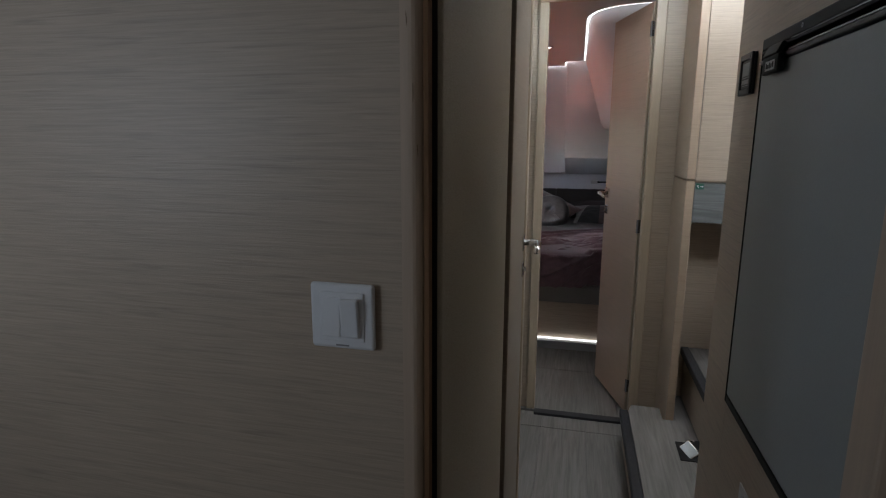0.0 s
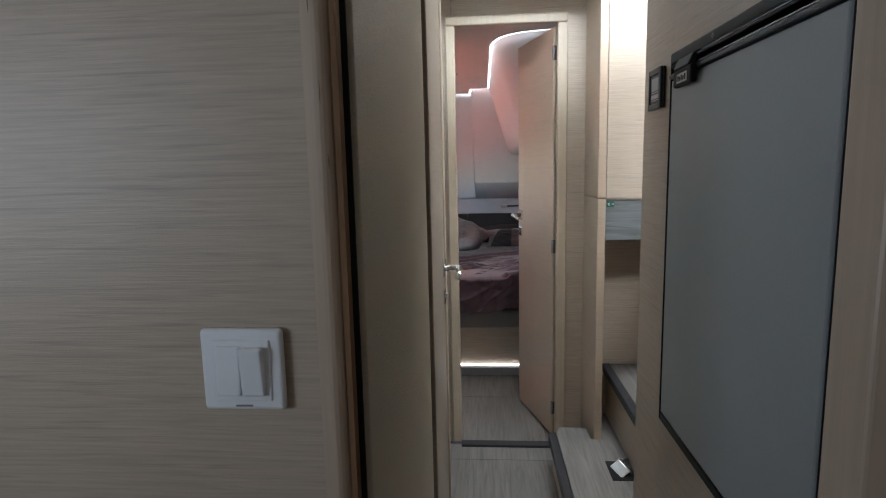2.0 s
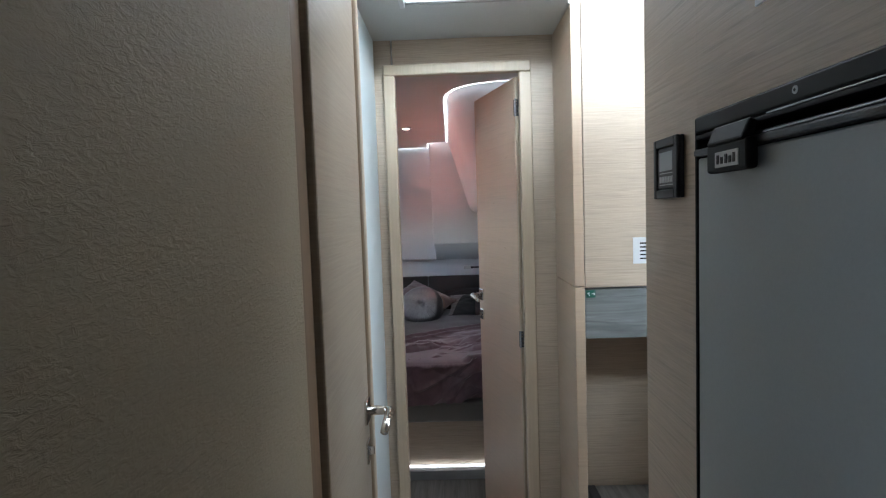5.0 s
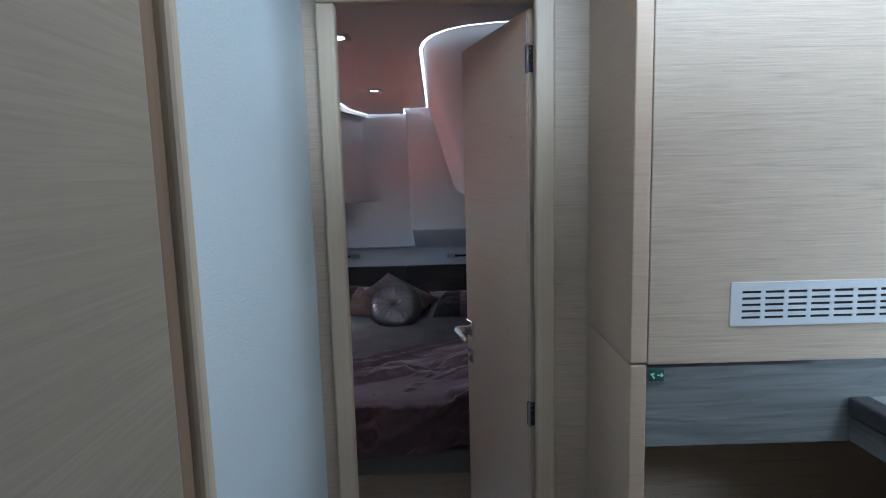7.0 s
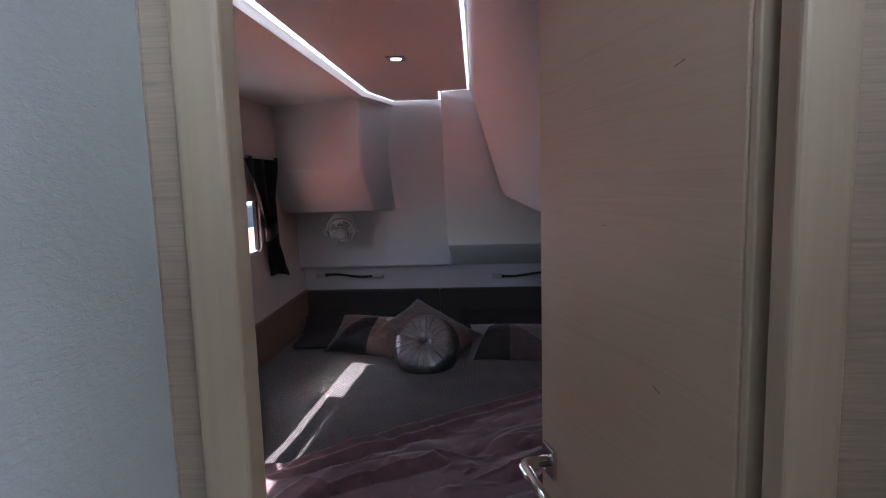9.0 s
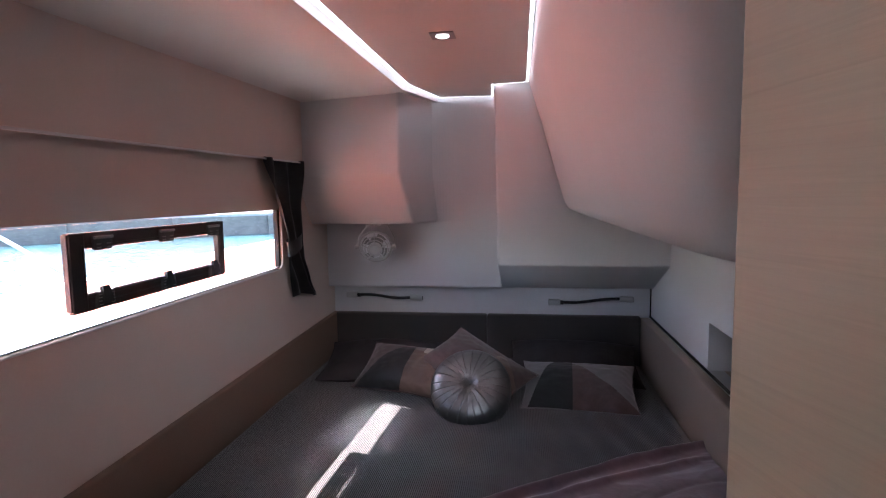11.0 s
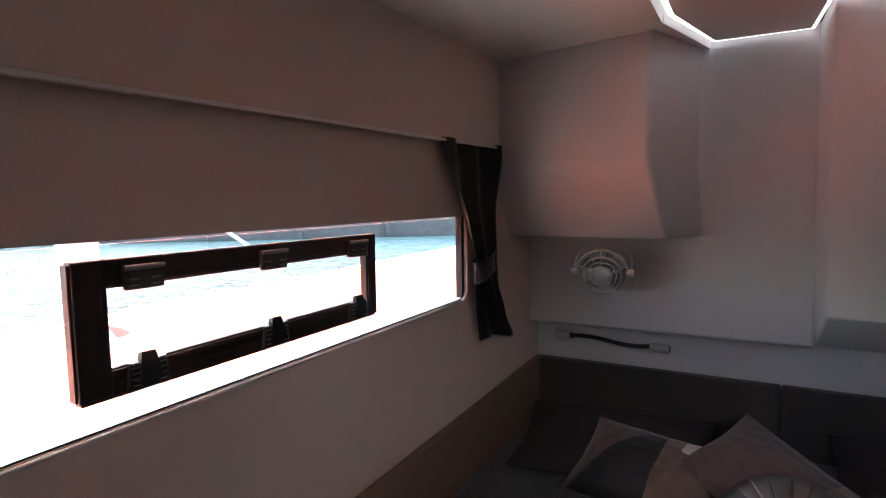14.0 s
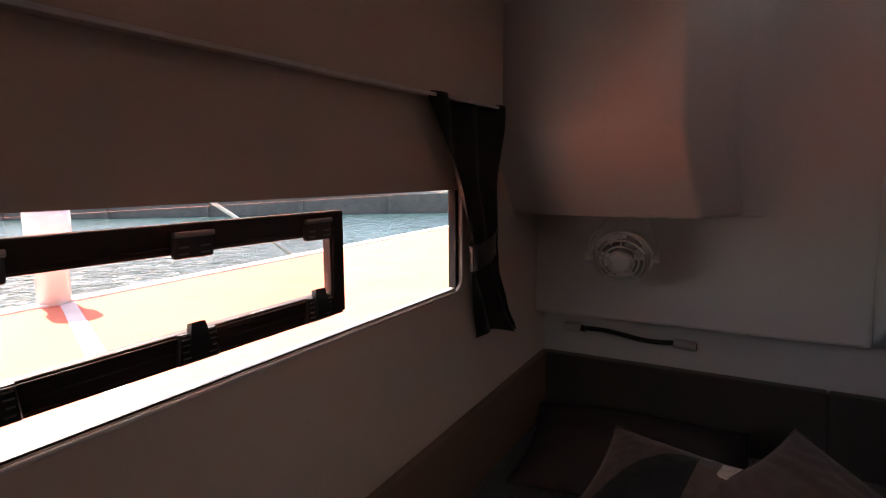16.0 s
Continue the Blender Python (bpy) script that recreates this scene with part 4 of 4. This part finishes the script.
part("hub", rod([FC + AX * 0.012, FC + AX * 0.034, FC + AX * 0.040], [0.034, 0.033, 0.024], sides=24), FAN_WHITE, fan)
part("motor", rod([FC - AX * 0.075, FC - AX * 0.06, FC + AX * 0.0], [0.025, 0.036, 0.036], sides=20), FAN_GREY, fan, "grey motor")
for k in range(4):
    a0 = math.tau * k / 4 + 0.2
    part("blade", loft([[FC + (SX * math.cos(a0 + q) + SU * math.sin(a0 + q)) * r + AX * (-0.012 + 0.02 * q) for q in (0, 0.25, 0.5, 0.75)] for r in (0.03, 0.055, 0.074)]), FAN_GREY, fan, "dark grey blade")
bm = loft([[FC - AX * d + (SX * math.cos(math.tau * k / 28) + SU * math.sin(math.tau * k / 28)) * r for k in range(28)] for d, r in ((-0.002, 0.086), (0.030, 0.084), (0.032, 0.080))], True)
part("shroud", bm, FAN_WHITE, fan, smooth=True)
TOP = Vector((FC.x, FC.y + 0.05, 1.424))
bm = rod([FC + SX * 0.098, FC + SX * 0.098 + Vector((0, 0.02, 0.05)), TOP + SX * 0.055 - Vector((0, 0, 0.006)), TOP - SX * 0.055 - Vector((0, 0, 0.006)), FC - SX * 0.098 + Vector((0, 0.02, 0.05)), FC - SX * 0.098], 0.0034, sides=8)
part("yoke", bm, FAN_WHITE, fan, "bent wire yoke")
for s_ in (-1, 1):
    part("pivot_knob", rod([FC + SX * 0.084 * s_, FC + SX * 0.108 * s_], 0.011, sides=12), FAN_WHITE, fan)
part("mount", rod([TOP + Vector((0, 0, 0.004)), TOP - Vector((0, 0, 0.012))], [0.022, 0.015], sides=16), FAN_WHITE, fan)


# ---- reading lamps ----
def reading_lamp(x0, x1, z0, z1, sag):
    y, n = 5.892, 18
    l = thing("reading_lamp", (x0, y, z0), "flexible black reading lamp with white ends on the bulkhead", "reading lamp", "bed reading lamps")
    part("base", box(x0, x0 + 0.066, y - 0.014, 5.9145, z0 - 0.016, z0 + 0.016, 0.006, seg=3), FAN_WHITE, l, "white base")
    part("collar", rod([(x0 + 0.062, y, z0), (x0 + 0.082, y, z0 - 0.001)], 0.0115, sides=14), BLACK, l, "black collar")
    neck = [(x0 + 0.078 + (x1 - x0 - 0.146) * i / n, y + 0.004 - 0.012 * math.sin(math.pi * i / n), z0 + (z1 - z0) * i / n + sag * math.sin(math.tau * i / n)) for i in range(n + 1)]
    part("gooseneck", rod(neck, 0.0085, sides=10), BLACK, l, "black flexible neck", True)
    part("head", rod([(x1 - 0.072, y, z1 + 0.001), (x1 - 0.068, y, z1 + 0.001), (x1 - 0.003, y - 0.003, z1 - 0.002), (x1, y - 0.003, z1 - 0.002)], [0.013, 0.0165, 0.0165, 0.0145], sides=18), FAN_WHITE, l, "white cylindrical head")
    part("head_lens", rod([(x1 - 0.001, y - 0.003, z1 - 0.002), (x1 + 0.002, y - 0.003, z1 - 0.002)], 0.0125, sides=18), BLACK, l)


reading_lamp(-1.024, -0.572, 0.995, 0.983, 0.006)
reading_lamp(0.142, 0.600, 0.966, 0.988, -0.004)

# ---- bed ----
bed = thing("bed", (-0.2, 3.7, 0), "built-in double bed with an upholstered edge on an oak base", "bed")
part("base_panel", box(-1.15, 0.64, 3.715, 3.74, 0.06, 0.31, 0.002), VENEER, bed, "oak veneer front")
part("plinth", box(-1.15, 0.69, 3.65, 3.735, -0.011, 0.052, 0.004), PLINTH, bed, "grey metal plinth")
part("bed_edge", box(-1.15, 0.64, 3.690, 3.78, 0.312, 0.425, 0.012, seg=3), BED_FRAME, bed, "grey upholstered edge")
part("platform", box(-1.15, 0.64, 3.742, 5.90, 0.30, 0.42), BED_FRAME, bed)
part("light_strip", box(-1.14, 0.66, 3.700, 3.7145, 0.0525, 0.0565), LED_FLOOR, bed, "glowing LED strip above the plinth")
part("side_board", box(0.642, 0.690, 3.70, 5.90, 0.30, 0.886, 0.006, seg=3), SIDE_PAD, bed, "taupe padded side board")
hb = thing("headboard_pad", (-0.64, 5.89, 0.42), "grey fabric headboard pad on the bulkhead", "headboard", "headboard pads")
part("pad", box(-1.090, -0.2008, 5.866, 5.914, 0.42, 0.894, 0.010, seg=3), PAD, hb)
hb = thing("headboard_pad", (0.22, 5.89, 0.42), "grey fabric headboard pad on the bulkhead", "headboard", "headboard pads")
part("pad", box(-0.1998, 0.640, 5.866, 5.914, 0.42, 0.894, 0.010, seg=3), PAD, hb)

mt = thing("mattress", (-0.25, 4.8, 0.42), "thick mattress under a ribbed mauve-grey cover", "mattress")
part("core", box(-1.135, 0.638, 3.73, 5.862, 0.426, 0.635, 0.03, seg=3), BED_FRAME, mt)


def cover(i, j):
    x, y = -1.14 + 1.775 * i, 3.74 + 2.12 * j
    z = 0.648 + 0.006 * noise3(x, y, 0, 2.5) + 0.004 * noise3(x, y, 3, 7)
    e = min(i, 1 - i) * 1.775
    z -= 0.05 * max(0, 1 - e / 0.06) ** 2
    # soft creases towards the side board
    z += 0.004 * math.sin((x * 0.9 + y * 0.25) * 60) * max(0, min(1, (x - 0.02) * 3)) * max(0, 1 - abs(y - 4.75) * 1.6)
    return Vector((x, y, z))


part("cover", grid(150, 150, cover), SHEET, mt, "ribbed mauve-grey bed cover", True)

th = thing("throw_blanket", (-0.2, 4.0, 0.66), "rumpled plum velvet throw over the foot of the bed", "blanket")


def throw(i, j):
    x = -0.98 + 1.60 * i
    top = 3.80 + (x + 0.98) * 0.60 + 0.03 * math.sin(x * 5)
    length = top - 3.70 + 0.235
    s = length * (1 - j)                    # distance from the hem
    near = min(1.0, max(0.0, 1.15 - (s - 0.2) / 0.55))
    along, across = x * 0.86 + s * 0.5, s * 0.86 - x * 0.5
    warp = 0.10 * noise3(x, s, 2.2, 3.0)
    fold = 1 - 2 * abs(noise3(along * 0.75, (across + warp) * 2.3, 0.5, 1.9))
    fold2 = 1 - 2 * abs(noise3((x + 0.4 * s + warp) * 2.6, s * 0.9, 4.5, 2.4))
    fold3 = 1 - 2 * abs(noise3(along * 1.2 + warp, across * 3.4, 8.5, 3.1))
    sharp = max(0.0, fold) ** 3
    wr = 0.030 - (0.032 * fold + 0.026 * sharp + 0.010 * fold2 + 0.018 * max(0.0, fold3) ** 3) * (0.22 + 1.0 * near) + 0.004 * noise3(x, s * 1.6 - x, 5, 7)
    c1 = 1 - 2 * abs(noise3((along + 1.5 * warp) * 1.3, (across + 2 * warp) * 5.0, 12.5, 2.6))
    c2 = 1 - 2 * abs(noise3((x - 0.6 * s + 2 * warp) * 3.0, (s + 0.5 * x) * 2.0, 20.5, 2.8))
    wr += (0.016 * max(0.0, c1) ** 4 + 0.011 * max(0.0, c2) ** 4) * (0.15 + 0.85 * near)
    back = length - s
    ridge = 0.018 * math.exp(-((back - 0.012) / 0.020) ** 2) + 0.012 * math.exp(-((back - 0.075 - 0.02 * math.sin(x * 4)) / 0.016) ** 2)
    if s < 0.235:
        f = s / 0.235
        return Vector((x, 3.700 - 0.022 + 0.6 * wr - 0.022 * math.sin(x * 21 + 2 * noise3(x, 0, 0, 4)) * (1 - f), 0.442 + 0.21 * f + 0.3 * wr + 0.006 * math.sin(x * 9) * (1 - f)))
    q = s - 0.235
    drop = 0.012 * math.exp(-q / 0.03)
    return Vector((x, 3.690 + q, 0.667 + max(-0.012, wr) + ridge - drop))


bm = grid(240, 180, throw)
part("cloth", bm, THROW, th, smooth=True)


# ---- cushions ----
def cushion_mesh(w, h, t, m, pick, n=30, seed=0.0):
    """A stuffed cushion: local x across, y up, z out of its face. pick(u, v) gives the material slot on the face."""
    own = bmesh.new()
    sides = []
    for s in (1, -1):
        vs = []
        for j in range(n + 1):
            r = []
            for i in range(n + 1):
                u, v = 2 * i / n - 1, 2 * j / n - 1
                fat = max(0, (1 - abs(u) ** 2.4)) ** 0.62 * max(0, (1 - abs(v) ** 2.4)) ** 0.62
                x = w / 2 * u * (1 - 0.07 * (1 - v * v) * u * u)
                y = h / 2 * v * (1 - 0.07 * (1 - u * u) * v * v)
                z = s * (t / 2 * fat) + 0.010 * noise3(u * 1.7, v * 1.7, seed + s) * (0.3 + fat) + 0.004 * noise3(u * 6, v * 6, seed + s) * fat
                edge = max(abs(u), abs(v))
                z += 0.004 * math.sin(22 * (u + v) + seed) * max(0, edge - 0.72) * 3 * (1 - edge) * 4
                r.append(own.verts.new((x, y, z)))
            vs.append(r)
        sides.append(vs)
    for k, vs in enumerate(sides):
        for j in range(n):
            for i in range(n):
                f = own.faces.new((vs[j][i], vs[j][i + 1], vs[j + 1][i + 1], vs[j + 1][i]))
                f.material_index = pick(2 * (i + 0.5) / n - 1, 2 * (j + 0.5) / n - 1)
    bmesh.ops.remove_doubles(own, verts=own.verts[:], dist=0.0006)
    own.transform(m)
    return own


def cushion(name, label, w, h, t, m, mats, pick, seed, group=""):
    c = thing(name, m.translation, label, "cushion", group)
    part("cover", cushion_mesh(w, h, t, m, pick, 110 if len(mats) > 1 else 40, seed), mats, c, smooth=True)
    pts = []
    for k in range(64):
        a = k / 64 * 4
        e, f = int(a), a - int(a)
        u, v = ((2 * f - 1, -1), (1, 2 * f - 1), (1 - 2 * f, 1), (-1, 1 - 2 * f))[e]
        pts.append(m @ Vector((w / 2 * u * (1 - 0.07 * (1 - v * v) * u * u), h / 2 * v * (1 - 0.07 * (1 - u * u) * v * v), 0.010 * noise3(u * 1.7, v * 1.7, seed))))
    part("piping", rod(pts + pts[:1], 0.0028, sides=6, caps=False), mats[0], c, "narrow seam piping", True)
    return c


# plum sleeping pillows against the headboard
cushion("bed_pillow", "plum sleeping pillow against the headboard", 0.66, 0.42, 0.15, pose(-0.71, 5.57, 0.705, 11, 0, 5), [DARK_PILLOW], lambda u, v: 0, 1.0, "sleeping pillows")
cushion("bed_pillow", "plum sleeping pillow against the headboard", 0.66, 0.42, 0.15, pose(0.25, 5.61, 0.708, 13, 0, -4), [DARK_PILLOW], lambda u, v: 0, 4.0, "sleeping pillows")


def left_patches(u, v):
    if u > 0.12 and v > 0.55 - (u - 0.12) * 0.2 and u > 0.35:
        return 3
    if u > 0.12:
        return 2
    return 1 if v < 0.75 - ((u - 0.12) / 0.98) ** 2 * 1.55 else 0


def right_patches(u, v):
    if u < -0.11:
        return 1 if v < 1.02 - ((u + 0.24) / 0.62) ** 2 * 1.9 else 0
    return 2 if v < 0.72 - (u + 0.12) * 1.45 else 0


cushion("patchwork_cushion", "patchwork velvet cushion in black, brown and grey", 0.46, 0.30, 0.13, pose(-0.565, 5.35, 0.733, 30, 0, -15), [MAUVE, BLACKV, BROWNV, CREAM], left_patches, 7.0, "patchwork cushions")
cushion("patchwork_cushion", "patchwork velvet cushion in black, mauve and pale grey", 0.50, 0.30, 0.13, pose(0.245, 5.24, 0.711, 25, 0, -4), [GREYV, BLACKV, MAUVE], right_patches, 11.0, "patchwork cushions")
cushion("velvet_cushion", "mauve and brown velvet cushion lying askew behind a round one", 0.50, 0.29, 0.12, pose(-0.215, 5.285, 0.775, 28, 0, -4) @ pose(0, 0, 0, 0, 0, -37), [MAUVE, BROWNV], lambda u, v: 1 if u > 0.25 and v < 0.9 - (u - 0.25) * 1.1 else 0, 15.0)

RC = pose(-0.222, 5.075, 0.742, 48, 0, -3)
rc = thing("round_cushion", RC.translation, "round pleated silver satin cushion with a buttoned centre", "cushion")


def round_rows(sgn):
    rows_, R, Tk = [], 0.172, 0.088
    for k in range(29):
        s = k / 28
        ang = s * math.pi / 2
        row = []
        for a in range(480):
            th_ = math.tau * a / 480
            rad = R * math.sin(ang) ** 0.85
            ht = Tk * max(0.0, math.cos(ang)) ** 0.6
            ht -= 0.046 * math.exp(-rad / 0.034)
            w = th_ * 24 / math.tau + 0.16 * math.sin(th_ * 5 + 1) + 0.12 * noise3(math.cos(th_), math.sin(th_), 1, 3)
            cut = abs(w - round(w)) * 2
            pl = (1 - min(1, cut / 0.16)) ** 1.5
            ht -= 0.0050 * pl * math.sin(math.pi * min(1, s * 1.15 + 0.02)) ** 0.6
            rad -= 0.002 * pl * s
            row.append(RC @ Vector((rad * math.cos(th_), rad * math.sin(th_), sgn * ht)))
        rows_.append(row)
    return rows_


front, back = round_rows(1), round_rows(-1)
part("cover", loft(front + back[::-1][1:], True), SILVER, rc, smooth=True)
part("button", rod([RC @ Vector((0, 0, 0.030)), RC @ Vector((0, 0, 0.043)), RC @ Vector((0, 0, 0.047))], [0.010, 0.009, 0.004], sides=16), SILVER, rc, smooth=True)

# ---- outside ----
structure("water", box(-400, 300, -300, 400, -0.62, -0.60), WATER, "rippled blue-green harbour water", "water")
pont = thing("pontoon", (-3.3, 8, -0.5), "orange-decked pontoon beside the boat, in full sun", "pontoon", "", "structure")
PM = pose(-3.10, 8.0, 0, 0, 0, 2)
part("deck", box(-1.46, 1.36, -14, 22, 0.25, 0.70, m=PM), PONTOON, pont)
part("edge_beam", box(-1.60, -1.465, -14, 22, 0.2, 0.715, 0.01, PM), WHITE_LINE, pont, "white edge beam")
part("edge_beam", box(1.365, 1.44, -14, 22, 0.2, 0.715, 0.01, PM), WHITE_LINE, pont, "white edge beam")
for (xa, ya), (xb, yb) in (((-1.9, 4.85), (-4.53, 5.96)),):
    d = Vector((xb - xa, yb - ya, 0)).normalized()
    n = Vector((-d.y, d.x, 0)) * 0.045
    pts = [Vector((xa, ya, 0)) + n, Vector((xb, yb, 0)) + n, Vector((xb, yb, 0)) - n, Vector((xa, ya, 0)) - n]
    part("deck_line", prism([(p.x, p.y) for p in pts], 0.7005, 0.705), WHITE_LINE, pont, "painted white line")
pile = thing("mooring_pile", (-4.56, 5.90, 0.7), "thick white mooring pile at the pontoon edge", "pile")
part("shaft", rod([(-4.56, 5.90, 0.70), (-4.56, 5.90, 1.08), (-4.56, 5.90, 1.16), (-4.56, 5.90, 1.33), (-4.56, 5.90, 1.35)], [0.10, 0.10, 0.135, 0.135, 0.10], sides=24), HULL, pile, smooth=True)
quay = thing("far_quay", (-30, 30, -0.6), "low dark quay wall across the harbour", "quay", "", "structure")
QM = pose(-24, 26, 0, 0, 0, 38)
part("quay_wall", box(-60, 60, 0, 6, -0.8, 0.45, m=QM), DARK_STEEL, quay, "dark tyre-grey quay face")
part("quay_cap", box(-60, 60, -0.05, 6, 0.452, 0.60, m=QM), CONCRETE, quay, "pale concrete cap")
for i in range(24):
    part("fender_post", box(-58 + i * 5, -57.7 + i * 5, -0.25, -0.06, -0.8, 0.44, m=QM), DARK_STEEL, quay)
rp = thing("mooring_rope", (-7, 12.1, -0.6), "white mooring rope slanting down into the water", "rope")
part("line", rod([(-7.0, 8.75, 1.46), (-7.0, 9.19, 1.19), (-7.0, 9.47, 1.02), (-7.0, 12.1, -0.62)], 0.03, sides=8), ROPE, rp, smooth=True)
rp = thing("mooring_rope", (-7, 4.85, -0.6), "white mooring rope slanting down into the water", "rope")
part("line", rod([(-7.0, 6.62, 1.39), (-7.0, 6.43, 1.18), (-7.0, 6.29, 1.02), (-7.0, 4.85, -0.62)], 0.03, sides=8), ROPE, rp, smooth=True)
hull = structure("hull_outside", box(-0.20, -0.125, -3.6, 2.05, -0.7, 1.02, m=HULLSIDE), HULL, "white outer hull side below the window", "hull")

# ---- floor boards ----
ys = [-1.7, -0.4, 0.75, 1.66, 2.57, 2.689]
for y0, y1 in zip(ys, ys[1:]):
    for x0, x1 in ((-0.32, -0.112), (-0.110, 0.10), (0.102, 0.275)) if y0 > 0.7 else ((-1.36, -0.9), (-0.898, -0.5), (-0.498, -0.11), (-0.108, 0.39)):
        part("floor_board", box(x0, x1, y0 + 0.0015, y1 - 0.0015, -0.0119, 0.0), FLOOR_WOOD, floor)
for x0, x1 in ((-1.15, -0.72), (-0.718, -0.36), (-0.358, -0.05), (-0.048, 0.26), (0.262, 0.69)):
    for y0, y1 in ((2.742, 3.30), (3.302, 3.65)):
        part("floor_board", box(x0, x1, y0, y1, -0.0119, 0.0), FLOOR_WOOD, floor)
